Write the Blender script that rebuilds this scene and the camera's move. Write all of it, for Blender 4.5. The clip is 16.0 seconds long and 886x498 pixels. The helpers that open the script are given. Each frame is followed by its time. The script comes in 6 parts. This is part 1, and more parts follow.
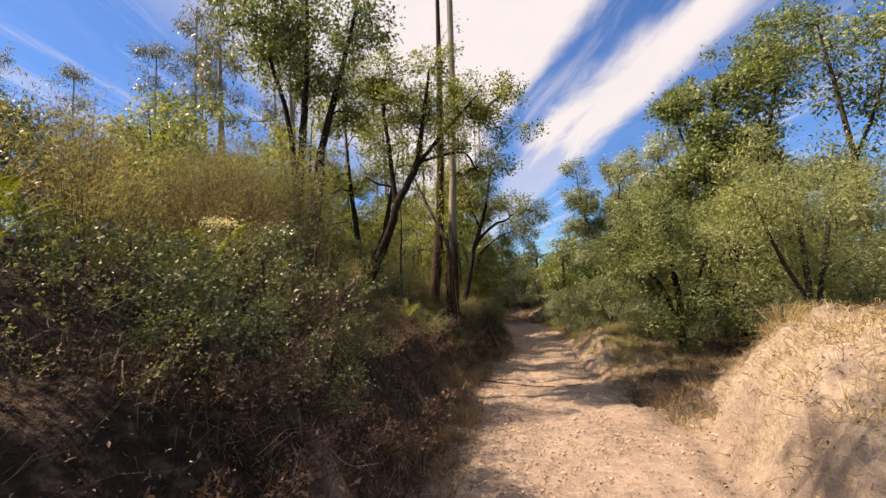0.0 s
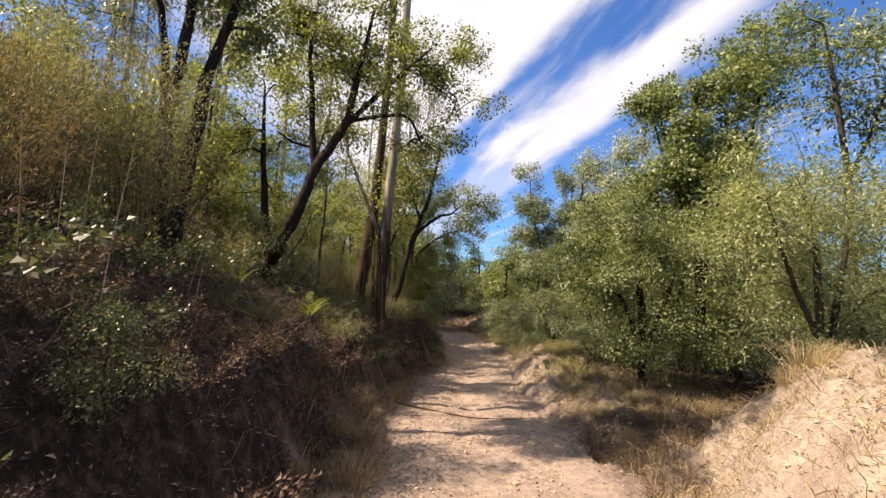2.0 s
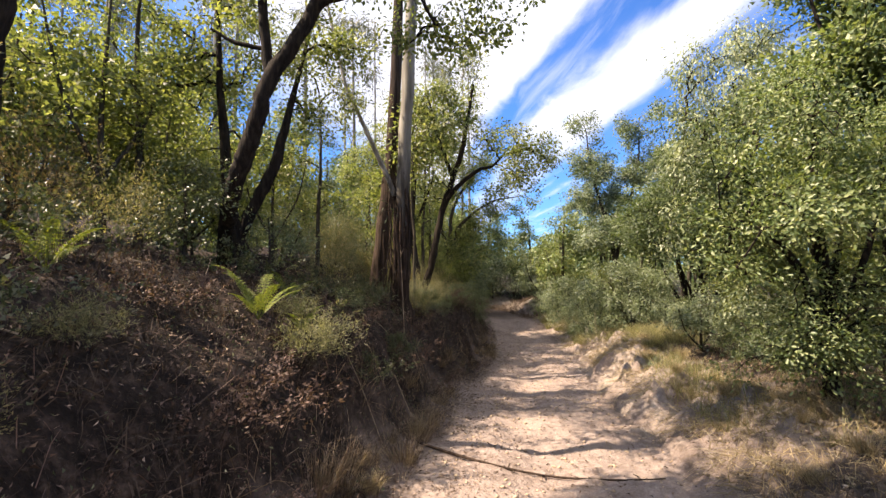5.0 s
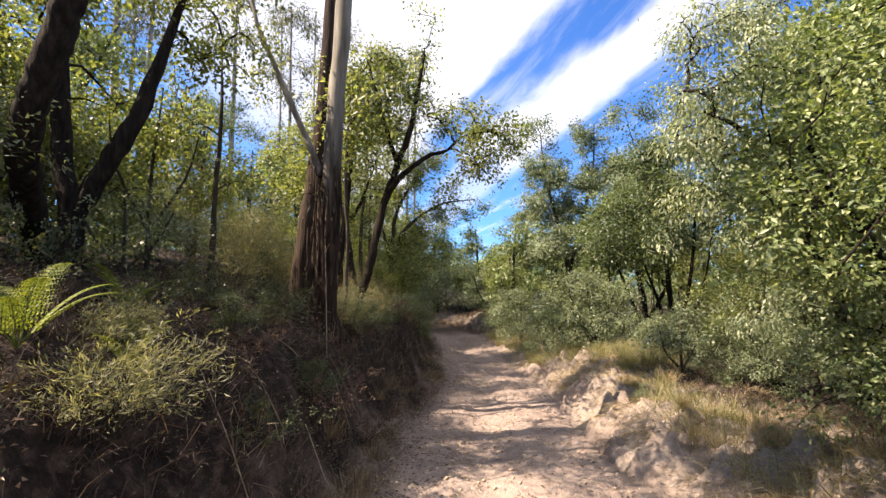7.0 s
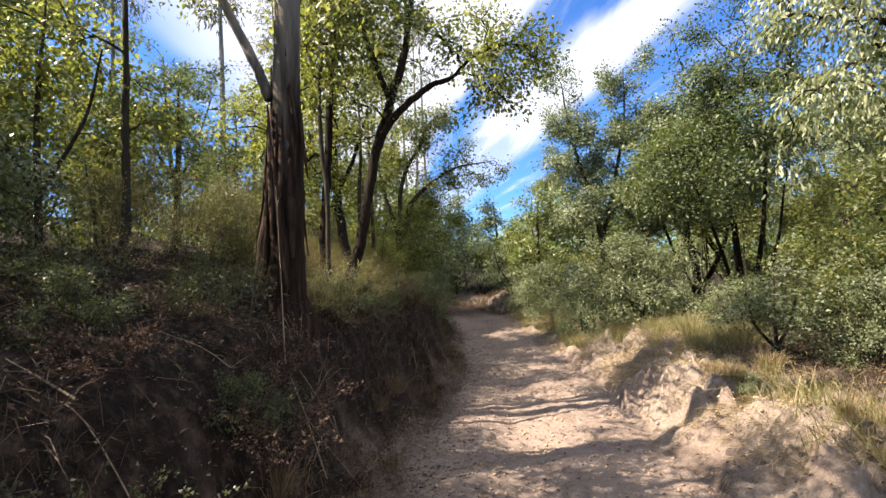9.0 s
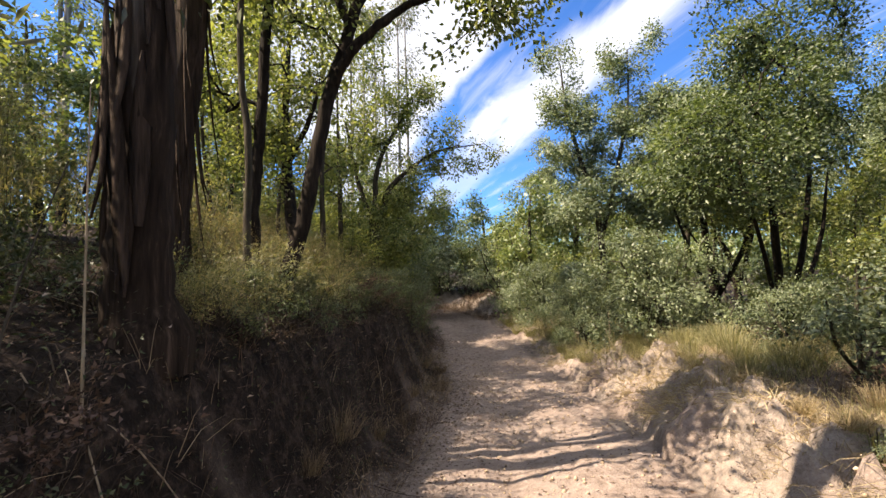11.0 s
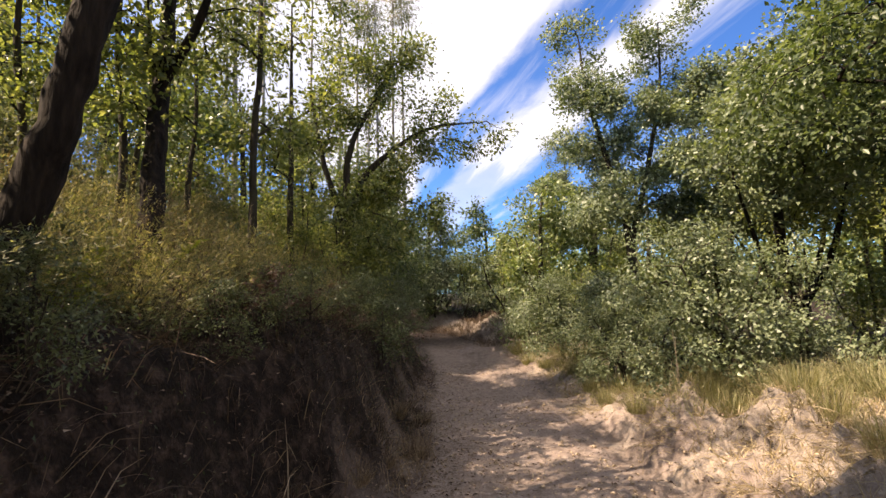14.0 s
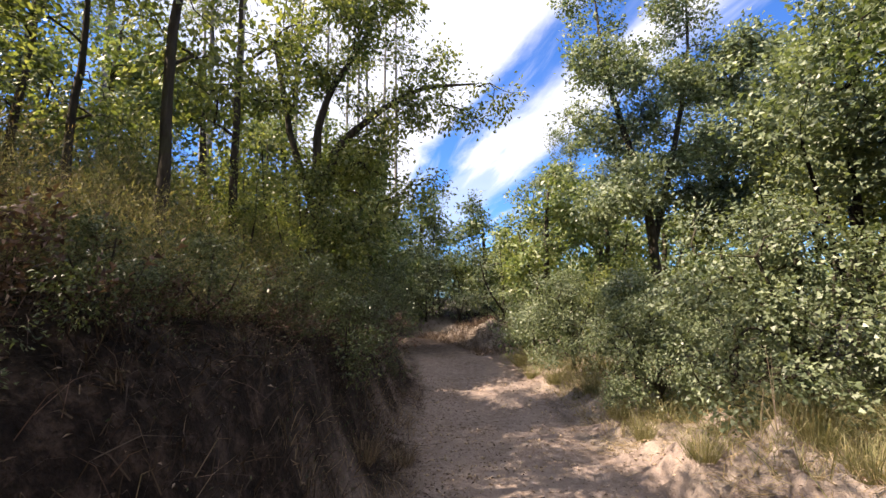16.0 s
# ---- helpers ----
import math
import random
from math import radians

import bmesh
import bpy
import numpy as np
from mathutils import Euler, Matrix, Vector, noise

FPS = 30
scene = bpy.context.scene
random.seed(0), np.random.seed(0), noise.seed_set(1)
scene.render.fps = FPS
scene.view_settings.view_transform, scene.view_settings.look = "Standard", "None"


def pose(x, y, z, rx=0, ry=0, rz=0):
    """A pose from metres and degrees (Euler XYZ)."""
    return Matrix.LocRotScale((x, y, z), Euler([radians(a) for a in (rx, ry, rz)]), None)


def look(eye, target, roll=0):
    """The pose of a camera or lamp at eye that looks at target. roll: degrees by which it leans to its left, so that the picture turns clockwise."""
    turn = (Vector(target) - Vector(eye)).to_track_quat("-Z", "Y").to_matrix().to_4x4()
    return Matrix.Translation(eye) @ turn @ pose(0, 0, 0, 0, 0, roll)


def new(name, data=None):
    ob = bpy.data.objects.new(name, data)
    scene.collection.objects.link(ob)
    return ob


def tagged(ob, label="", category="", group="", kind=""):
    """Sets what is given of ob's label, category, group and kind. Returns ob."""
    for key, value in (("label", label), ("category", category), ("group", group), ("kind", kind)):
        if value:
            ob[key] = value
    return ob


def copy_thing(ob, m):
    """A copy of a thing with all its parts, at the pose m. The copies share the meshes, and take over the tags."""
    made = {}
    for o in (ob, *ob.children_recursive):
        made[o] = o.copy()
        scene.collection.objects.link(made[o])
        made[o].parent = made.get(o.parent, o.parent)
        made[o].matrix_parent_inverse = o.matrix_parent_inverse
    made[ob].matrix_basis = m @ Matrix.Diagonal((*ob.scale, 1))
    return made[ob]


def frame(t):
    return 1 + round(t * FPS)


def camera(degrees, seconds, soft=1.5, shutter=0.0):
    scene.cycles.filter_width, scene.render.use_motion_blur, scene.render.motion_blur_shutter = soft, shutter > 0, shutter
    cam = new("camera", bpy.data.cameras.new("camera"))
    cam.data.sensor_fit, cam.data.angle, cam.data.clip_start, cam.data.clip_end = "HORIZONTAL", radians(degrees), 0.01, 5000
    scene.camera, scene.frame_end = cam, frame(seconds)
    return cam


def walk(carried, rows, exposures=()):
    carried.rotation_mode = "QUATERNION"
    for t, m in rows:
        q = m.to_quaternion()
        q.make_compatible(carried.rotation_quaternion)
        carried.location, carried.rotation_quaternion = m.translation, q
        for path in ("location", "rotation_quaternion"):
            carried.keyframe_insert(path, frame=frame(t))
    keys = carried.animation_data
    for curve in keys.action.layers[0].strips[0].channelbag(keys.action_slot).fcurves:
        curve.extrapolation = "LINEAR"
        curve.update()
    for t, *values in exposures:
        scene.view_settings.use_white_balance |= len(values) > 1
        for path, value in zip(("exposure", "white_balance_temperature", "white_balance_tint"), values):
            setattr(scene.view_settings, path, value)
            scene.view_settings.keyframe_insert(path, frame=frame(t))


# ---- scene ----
cam = camera(86.9, 16.0)
METRES, EYE, TILT, LEAN, TURN = 16.5, 1.6, 4.5, 2.5, 0.0
ROWS = [
    (0.0, 0.0, 0.0, 0.0, -0.0, 0.0, -0.0),
    (0.5, 0.0038, 0.0313, -0.0019, -5.38, -0.41, -2.34),
    (1.0, 0.0123, 0.0662, -0.0067, -5.42, 1.17, -1.91),
    (1.5, 0.0177, 0.1027, -0.0113, -4.5, -0.05, -3.13),
    (2.0, 0.0237, 0.136, -0.0157, -6.87, 0.72, -5.83),
    (2.5, 0.0296, 0.1722, -0.0195, -2.29, 0.49, -3.34),
    (3.0, 0.0321, 0.2059, -0.0236, -2.59, -0.51, -3.67),
    (3.5, 0.0389, 0.239, -0.0306, -4.61, 1.41, -4.09),
    (4.0, 0.0446, 0.2726, -0.0334, -1.04, -1.17, -2.31),
    (6.5, 0.0624, 0.4326, -0.0514, -4.11, -1.63, -1.69),
    (7.0, 0.0601, 0.46, -0.0567, -8.22, 0.49, -3.45),
    (7.5, 0.0641, 0.4895, -0.0615, -6.42, -1.34, -3.36),
    (8.0, 0.0692, 0.5203, -0.0643, -4.02, -1.88, -1.73),
    (8.5, 0.0738, 0.5518, -0.0701, -7.26, -3.52, -2.03),
    (9.0, 0.0821, 0.5831, -0.077, -6.11, -1.62, -0.15),
    (9.5, 0.0861, 0.6126, -0.0793, -2.75, -2.17, 1.32),
    (10.0, 0.0889, 0.6405, -0.0818, -7.43, -1.84, -0.13),
    (12.5, 0.1246, 0.7793, -0.1065, -8.32, -0.41, -2.54),
    (13.0, 0.1325, 0.8065, -0.1095, -10.47, 0.42, -3.96),
    (13.5, 0.1391, 0.8363, -0.1131, -7.69, 0.85, -2.96),
    (14.0, 0.1402, 0.8649, -0.1177, -7.66, 1.45, -1.65),
    (14.5, 0.1441, 0.8918, -0.1223, -7.86, 1.78, -2.68),
    (15.0, 0.1453, 0.9191, -0.1236, -6.69, 1.09, -4.23),
    (15.5, 0.1487, 0.9476, -0.1252, -9.62, -0.98, -3.99),
    (16.0, 0.1583, 0.9741, -0.1312, -8.39, 2.01, -2.52),
]
walk(cam, [(t, pose(0, 0, EYE, TILT, LEAN, TURN) @ pose(METRES * x, METRES * y, METRES * z, 90 + pitch, roll, yaw)) for t, x, y, z, yaw, pitch, roll in ROWS],
     [(0.0, 1.18, 8200, 17), (1.5, 1.28, 7800, 15), (3.0, 1.54, 7300, 15), (6.5, 1.78, 6900, 16), (9.0, 1.74, 6800, 13), (10.5, 1.7, 6800, 12), (12.5, 1.55, 7600, 17), (14.0, 1.58, 7400, 17), (16.0, 1.7, 6800, 17)])


# ---------------------------------------------------------------- light
SUN_AZ, SUN_EL = -91.0, 50.0        # degrees from straight ahead (left is minus), above the horizon
sun_way = Vector((math.sin(radians(SUN_AZ)) * math.cos(radians(SUN_EL)), math.cos(radians(SUN_AZ)) * math.cos(radians(SUN_EL)), math.sin(radians(SUN_EL))))
sun = new("sun", bpy.data.lights.new("sun", "SUN"))
sun.data.energy, sun.data.angle, sun.data.color = 5.0, radians(0.5), (1.0, 0.87, 0.69)
sun.matrix_world = look(sun_way * 60, (0, 0, 0))


def build_world():
    world = bpy.data.worlds.new("sky")
    scene.world = world
    world.use_nodes = True
    nt = world.node_tree
    nt.nodes.clear()
    N, L = nt.nodes.new, nt.links.new
    out, bg = N("ShaderNodeOutputWorld"), N("ShaderNodeBackground")
    sky = N("ShaderNodeTexSky")
    sky.sky_type, sky.sun_disc = "NISHITA", False
    sky.sun_elevation, sky.sun_rotation = radians(SUN_EL), radians(SUN_AZ)
    sky.air_density, sky.dust_density, sky.ozone_density = 1.0, 0.6, 1.5
    tc, sep = N("ShaderNodeTexCoord"), N("ShaderNodeSeparateXYZ")
    L(tc.outputs["Generated"], sep.inputs[0])

    def op(kind, a, b, clamp=False):
        n = N("ShaderNodeMath")
        n.operation, n.use_clamp = kind, clamp
        for i, v in enumerate((a, b)):
            if isinstance(v, (int, float)):
                n.inputs[i].default_value = v
            else:
                L(v, n.inputs[i])
        return n.outputs[0]
    up = op("MAXIMUM", sep.outputs[2], 0.04)
    u, v = op("DIVIDE", sep.outputs[0], up), op("DIVIDE", sep.outputs[1], up)
    comb = N("ShaderNodeCombineXYZ")
    L(u, comb.inputs[0])
    L(op("MULTIPLY", v, 0.55), comb.inputs[1])

    def cloud_noise(scale, detail, rough, warp, stretch):
        mp = N("ShaderNodeMapping")
        mp.inputs["Rotation"].default_value = (0, 0, radians(12))
        mp.inputs["Scale"].default_value = stretch
        L(comb.outputs[0], mp.inputs[0])
        n = N("ShaderNodeTexNoise")
        n.inputs["Scale"].default_value, n.inputs["Detail"].default_value = scale, detail
        n.inputs["Roughness"].default_value, n.inputs["Distortion"].default_value = rough, warp
        L(mp.outputs[0], n.inputs["Vector"])
        return op("SUBTRACT", n.outputs[0], 0.5)

    def edge(value, a, b):
        n = N("ShaderNodeMapRange")
        n.interpolation_type = "SMOOTHSTEP"
        n.inputs[1].default_value, n.inputs[2].default_value = a, b
        L(value, n.inputs[0])
        return n.outputs[0]
    billow = cloud_noise(3.2, 8, 0.6, 0.3, (1.0, 0.7, 1.0))
    streak = cloud_noise(2.4, 6, 0.62, 0.5, (2.4, 0.5, 1.0))
    broad = cloud_noise(1.1, 3, 0.5, 0.0, (1.0, 0.6, 1.0))
    # two long banks of cirrus that run away from the camera, with a strip of blue between them
    ragged = op("ADD", op("MULTIPLY", billow, 0.34), op("MULTIPLY", streak, 0.07))
    slant = op("MULTIPLY", op("SUBTRACT", op("MINIMUM", v, 3.0), 2.0), 0.2)
    across = op("ADD", op("ADD", u, slant), ragged)
    first = op("SUBTRACT", 1.0, edge(across, 0.47, 0.62))
    first = op("MULTIPLY", first, edge(op("ADD", u, op("MULTIPLY", broad, 1.6)), -1.0, -0.15))
    second = op("MULTIPLY", edge(across, 0.75, 0.95), op("SUBTRACT", 1.0, edge(op("ADD", u, ragged), 1.10, 1.30)))
    # the second bank thins and parts towards the horizon
    second = op("MULTIPLY", second, op("SUBTRACT", 1.0, op("MULTIPLY", edge(op("ADD", v, op("MULTIPLY", streak, 3.0)), 2.9, 3.9), 0.55)))
    wisps = op("MULTIPLY", edge(op("ADD", streak, op("MULTIPLY", broad, 0.7)), -0.02, 0.34), 0.5)
    amount = op("ADD", op("MAXIMUM", op("MAXIMUM", first, second), wisps), op("MULTIPLY", billow, 0.25), True)
    mix = N("ShaderNodeMix")
    mix.data_type = "RGBA"
    L(amount, mix.inputs[0])
    tint = N("ShaderNodeMix")
    tint.data_type, tint.blend_type = "RGBA", "MULTIPLY"
    tint.inputs[0].default_value = 1.0
    tint.inputs[7].default_value = (0.5, 1.0, 1.75, 1)
    L(sky.outputs[0], tint.inputs[6])
    L(tint.outputs[2], mix.inputs[6])
    mix.inputs[7].default_value = (7.5, 8.0, 9.2, 1)
    L(mix.outputs[2], bg.inputs[0])
    bg.inputs[1].default_value = 0.05
    L(bg.outputs[0], out.inputs[0])


build_world()


# ---------------------------------------------------------------- materials
def nodes_of(name):
    m = bpy.data.materials.new(name)
    m.use_nodes = True
    nt = m.node_tree
    return m, nt, nt.nodes["Principled BSDF"], nt.nodes["Material Output"]


def noise_node(nt, scale, detail=4, rough=0.55, vec=None, stretch=None):
    n = nt.nodes.new("ShaderNodeTexNoise")
    n.inputs["Scale"].default_value, n.inputs["Detail"].default_value, n.inputs["Roughness"].default_value = scale, detail, rough
    if vec is None:
        g = nt.nodes.new("ShaderNodeTexCoord")
        vec = g.outputs["Object"]
    if stretch:
        mp = nt.nodes.new("ShaderNodeMapping")
        mp.inputs["Scale"].default_value = stretch
        nt.links.new(vec, mp.inputs[0])
        vec = mp.outputs[0]
    nt.links.new(vec, n.inputs["Vector"])
    return n.outputs[0]


def ramp_node(nt, src, stops):
    r = nt.nodes.new("ShaderNodeValToRGB")
    els = r.color_ramp.elements
    els[0].position, els[0].color = stops[0][0], (*stops[0][1], 1)
    els[1].position, els[1].color = stops[-1][0], (*stops[-1][1], 1)
    for p, c in stops[1:-1]:
        els.new(p).color = (*c, 1)
    nt.links.new(src, r.inputs[0])
    return r.outputs[0]


def mix_node(nt, fac, a, b, blend="MIX"):
    m = nt.nodes.new("ShaderNodeMix")
    m.data_type, m.blend_type = "RGBA", blend
    for sock, v in ((m.inputs[0], fac), (m.inputs[6], a), (m.inputs[7], b)):
        if isinstance(v, (int, float)):
            sock.default_value = v
        elif isinstance(v, tuple):
            sock.default_value = (*v, 1)
        else:
            nt.links.new(v, sock)
    return m.outputs[2]


def bump_node(nt, height, strength, dist, target):
    b = nt.nodes.new("ShaderNodeBump")
    b.inputs["Strength"].default_value, b.inputs["Distance"].default_value = strength, dist
    nt.links.new(height, b.inputs["Height"])
    nt.links.new(b.outputs[0], target.inputs["Normal"])


def leaf_material(name, colours, through_light=0.35, gloss=0.42):
    """Leaves: each leaf takes its own shade; some light comes through the blade."""
    m, nt, bsdf, out = nodes_of(name)
    geo = nt.nodes.new("ShaderNodeNewGeometry")
    n = len(colours) - 1
    col = ramp_node(nt, geo.outputs["Random Per Island"], [(i / n, c) for i, c in enumerate(colours)])
    patch = ramp_node(nt, noise_node(nt, 1.1, 3), [(0.3, (0.72, 0.72, 0.72)), (0.7, (1.18, 1.15, 1.0))])
    col = mix_node(nt, 1.0, col, patch, "MULTIPLY")
    nt.links.new(col, bsdf.inputs["Base Color"])
    bsdf.inputs["Roughness"].default_value = gloss
    bsdf.inputs["Specular IOR Level"].default_value = 0.4
    tr, mx = nt.nodes.new("ShaderNodeBsdfTranslucent"), nt.nodes.new("ShaderNodeMixShader")
    warm = mix_node(nt, 1.0, col, (1.35, 1.38, 0.66), "MULTIPLY")
    nt.links.new(warm, tr.inputs[0])
    mx.inputs[0].default_value = through_light
    nt.links.new(bsdf.outputs[0], mx.inputs[1])
    nt.links.new(tr.outputs[0], mx.inputs[2])
    nt.links.new(mx.outputs[0], out.inputs[0])
    return m


def bark_material(name, dark, light, stretch=(14, 14, 2.2), strength=0.9, moss=None):
    m, nt, bsdf, out = nodes_of(name)
    f = noise_node(nt, 1.6, 6, 0.62, stretch=stretch)
    col = ramp_node(nt, f, [(0.32, dark), (0.52, tuple(0.55 * a + 0.45 * b for a, b in zip(dark, light))), (0.7, light)])
    if moss:
        col = mix_node(nt, ramp_node(nt, noise_node(nt, 3.2, 4), [(0.5, (0, 0, 0)), (0.68, (0.6, 0.6, 0.6))]), col, moss)
    nt.links.new(col, bsdf.inputs["Base Color"])
    bsdf.inputs["Roughness"].default_value = 0.95
    bsdf.inputs["Specular IOR Level"].default_value = 0.15
    bump_node(nt, f, strength, 0.03, bsdf)
    return m


def soil_material():
    """One soil for track, banks and woodland floor, the floor darkened for shade; a mask on the mesh says how bare and
    trodden it is, and darkens hollow and bend.
    """
    m, nt, bsdf, out = nodes_of("dry_soil")
    bare = nt.nodes.new("ShaderNodeVertexColor")
    bare.layer_name = "bare"
    sep = nt.nodes.new("ShaderNodeSeparateColor")
    nt.links.new(bare.outputs[0], sep.inputs[0])
    big, fine, grit = noise_node(nt, 0.9, 5), noise_node(nt, 9, 6, 0.65), noise_node(nt, 55, 3, 0.6)
    track = ramp_node(nt, fine, [(0.3, (0.165, 0.124, 0.106)), (0.5, (0.262, 0.207, 0.18)), (0.72, (0.375, 0.308, 0.276))])
    track = mix_node(nt, 0.75, track, ramp_node(nt, grit, [(0.34, (0.62, 0.58, 0.55)), (0.6, (1.0, 1.0, 1.0)), (0.75, (1.2, 1.18, 1.15))]), "MULTIPLY")
    track = mix_node(nt, ramp_node(nt, big, [(0.42, (0, 0, 0)), (0.62, (0.55, 0.55, 0.55))]), track, (0.325, 0.257, 0.222))
    # near-black floor: the shade of bank and wood is put into the colour
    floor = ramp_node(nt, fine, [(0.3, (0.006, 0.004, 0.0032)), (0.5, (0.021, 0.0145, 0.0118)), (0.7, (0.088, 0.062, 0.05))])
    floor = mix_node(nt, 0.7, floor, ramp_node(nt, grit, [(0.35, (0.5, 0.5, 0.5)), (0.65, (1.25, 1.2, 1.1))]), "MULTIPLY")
    straw = ramp_node(nt, noise_node(nt, 16, 6, 0.7), [(0.3, (0.19, 0.15, 0.122)), (0.52, (0.31, 0.256, 0.216)), (0.7, (0.425, 0.363, 0.312))])
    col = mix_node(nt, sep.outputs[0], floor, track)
    col = mix_node(nt, sep.outputs[1], col, straw)
    nt.links.new(col, bsdf.inputs["Base Color"])
    bsdf.inputs["Roughness"].default_value = 0.95
    bsdf.inputs["Specular IOR Level"].default_value = 0.2
    h = nt.nodes.new("ShaderNodeMath")
    h.operation = "MULTIPLY_ADD"
    h.inputs[1].default_value = 0.4
    nt.links.new(grit, h.inputs[0])
    nt.links.new(fine, h.inputs[2])
    bump_node(nt, h.outputs[0], 0.9, 0.05, bsdf)
    return m


SOIL = soil_material()
SHADE_LEAF = leaf_material("shade_bush_leaf", [(0.036, 0.052, 0.026), (0.066, 0.088, 0.042), (0.105, 0.13, 0.065), (0.165, 0.188, 0.105)], 0.3)
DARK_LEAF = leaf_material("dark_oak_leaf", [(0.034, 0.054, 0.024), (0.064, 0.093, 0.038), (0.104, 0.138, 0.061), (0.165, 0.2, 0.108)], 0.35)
OAK_LEAF = leaf_material("oak_leaf", [(0.065, 0.099, 0.041), (0.119, 0.166, 0.064), (0.19, 0.232, 0.103), (0.28, 0.31, 0.165)], 0.32)
GOLD_LEAF = leaf_material("autumn_oak_leaf", [(0.08, 0.106, 0.043), (0.138, 0.168, 0.064), (0.2, 0.225, 0.092), (0.29, 0.3, 0.14)], 0.5)
HOLM_LEAF = leaf_material("holm_oak_leaf", [(0.068, 0.094, 0.054), (0.13, 0.166, 0.098), (0.198, 0.238, 0.15), (0.275, 0.315, 0.215)], 0.3)
PALE_LEAF = leaf_material("willow_leaf", [(0.126, 0.166, 0.070), (0.204, 0.244, 0.115), (0.265, 0.298, 0.165), (0.325, 0.345, 0.215)], 0.33)
SPRAY_LEAF = leaf_material("pale_oak_leaf", [(0.13, 0.166, 0.1), (0.21, 0.256, 0.158), (0.31, 0.35, 0.235), (0.46, 0.49, 0.36)], 0.3)
GUM_LEAF = leaf_material("eucalyptus_leaf", [(0.056, 0.069, 0.052), (0.092, 0.103, 0.069), (0.133, 0.142, 0.098), (0.184, 0.181, 0.132)], 0.35)
BROOM = leaf_material("broom_shoot", [(0.096, 0.102, 0.052), (0.165, 0.163, 0.086), (0.245, 0.221, 0.13), (0.34, 0.282, 0.19)], 0.45, 0.6)
OLIVE = leaf_material("tree_heath_shoot", [(0.084, 0.09, 0.06), (0.138, 0.143, 0.094), (0.205, 0.204, 0.138), (0.3, 0.283, 0.2)], 0.42, 0.6)
HEATH = leaf_material("heath_shoot", [(0.075, 0.055, 0.037), (0.122, 0.09, 0.058), (0.168, 0.132, 0.08), (0.245, 0.172, 0.112)], 0.35, 0.7)
FERN = leaf_material("bracken_frond", [(0.12, 0.16, 0.03), (0.17, 0.21, 0.04), (0.24, 0.26, 0.06)], 0.4, 0.6)
BRAMBLE = leaf_material("bramble_leaf", [(0.027, 0.045, 0.020), (0.051, 0.070, 0.032), (0.088, 0.099, 0.057), (0.136, 0.134, 0.091)], 0.3)
FRINGE = leaf_material("faded_grass_blade", [(0.100, 0.068, 0.050), (0.170, 0.121, 0.088), (0.250, 0.184, 0.138), (0.380, 0.301, 0.242)], 0.2, 0.7)
PALE_BRAMBLE = leaf_material("pale_bramble_leaf", [(0.06, 0.08, 0.035), (0.1, 0.122, 0.058), (0.16, 0.178, 0.1), (0.27, 0.275, 0.19)], 0.35)
# dead growth on the bank: brown, with the bank's deep shade in the colours
TANGLE = leaf_material("shaded_dead_tangle", [(0.018, 0.0115, 0.009), (0.035, 0.0235, 0.018), (0.06, 0.041, 0.031), (0.10, 0.072, 0.055)], 0.15, 0.75)
BROWN_GRASS = leaf_material("shaded_brown_grass", [(0.041, 0.024, 0.020), (0.075, 0.045, 0.037), (0.116, 0.072, 0.060), (0.184, 0.121, 0.112)], 0.2, 0.7)
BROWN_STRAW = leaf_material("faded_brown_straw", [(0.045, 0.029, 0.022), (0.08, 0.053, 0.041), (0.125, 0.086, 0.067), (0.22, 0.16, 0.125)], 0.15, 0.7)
STRAW = leaf_material("dry_grass_blade", [(0.2, 0.145, 0.085), (0.3, 0.23, 0.145), (0.4, 0.32, 0.215), (0.5, 0.42, 0.3)], 0.25, 0.7)
GREEN_GRASS = leaf_material("yellow_green_grass", [(0.11, 0.122, 0.055), (0.18, 0.182, 0.085), (0.285, 0.26, 0.148), (0.40, 0.35, 0.235)], 0.35, 0.6)
LITTER = leaf_material("fallen_leaf", [(0.035, 0.022, 0.017), (0.075, 0.047, 0.037), (0.125, 0.08, 0.063), (0.185, 0.125, 0.1), (0.36, 0.28, 0.24)], 0.1, 0.7)
SEED = leaf_material("dry_seed_head", [(0.45, 0.4, 0.32), (0.6, 0.55, 0.46)], 0.3, 0.8)
OAK_BARK = bark_material("oak_bark", (0.006, 0.0045, 0.0036), (0.038, 0.029, 0.022))
GREY_BARK = bark_material("grey_bark", (0.022, 0.018, 0.014), (0.09, 0.076, 0.06), moss=(0.06, 0.066, 0.028))
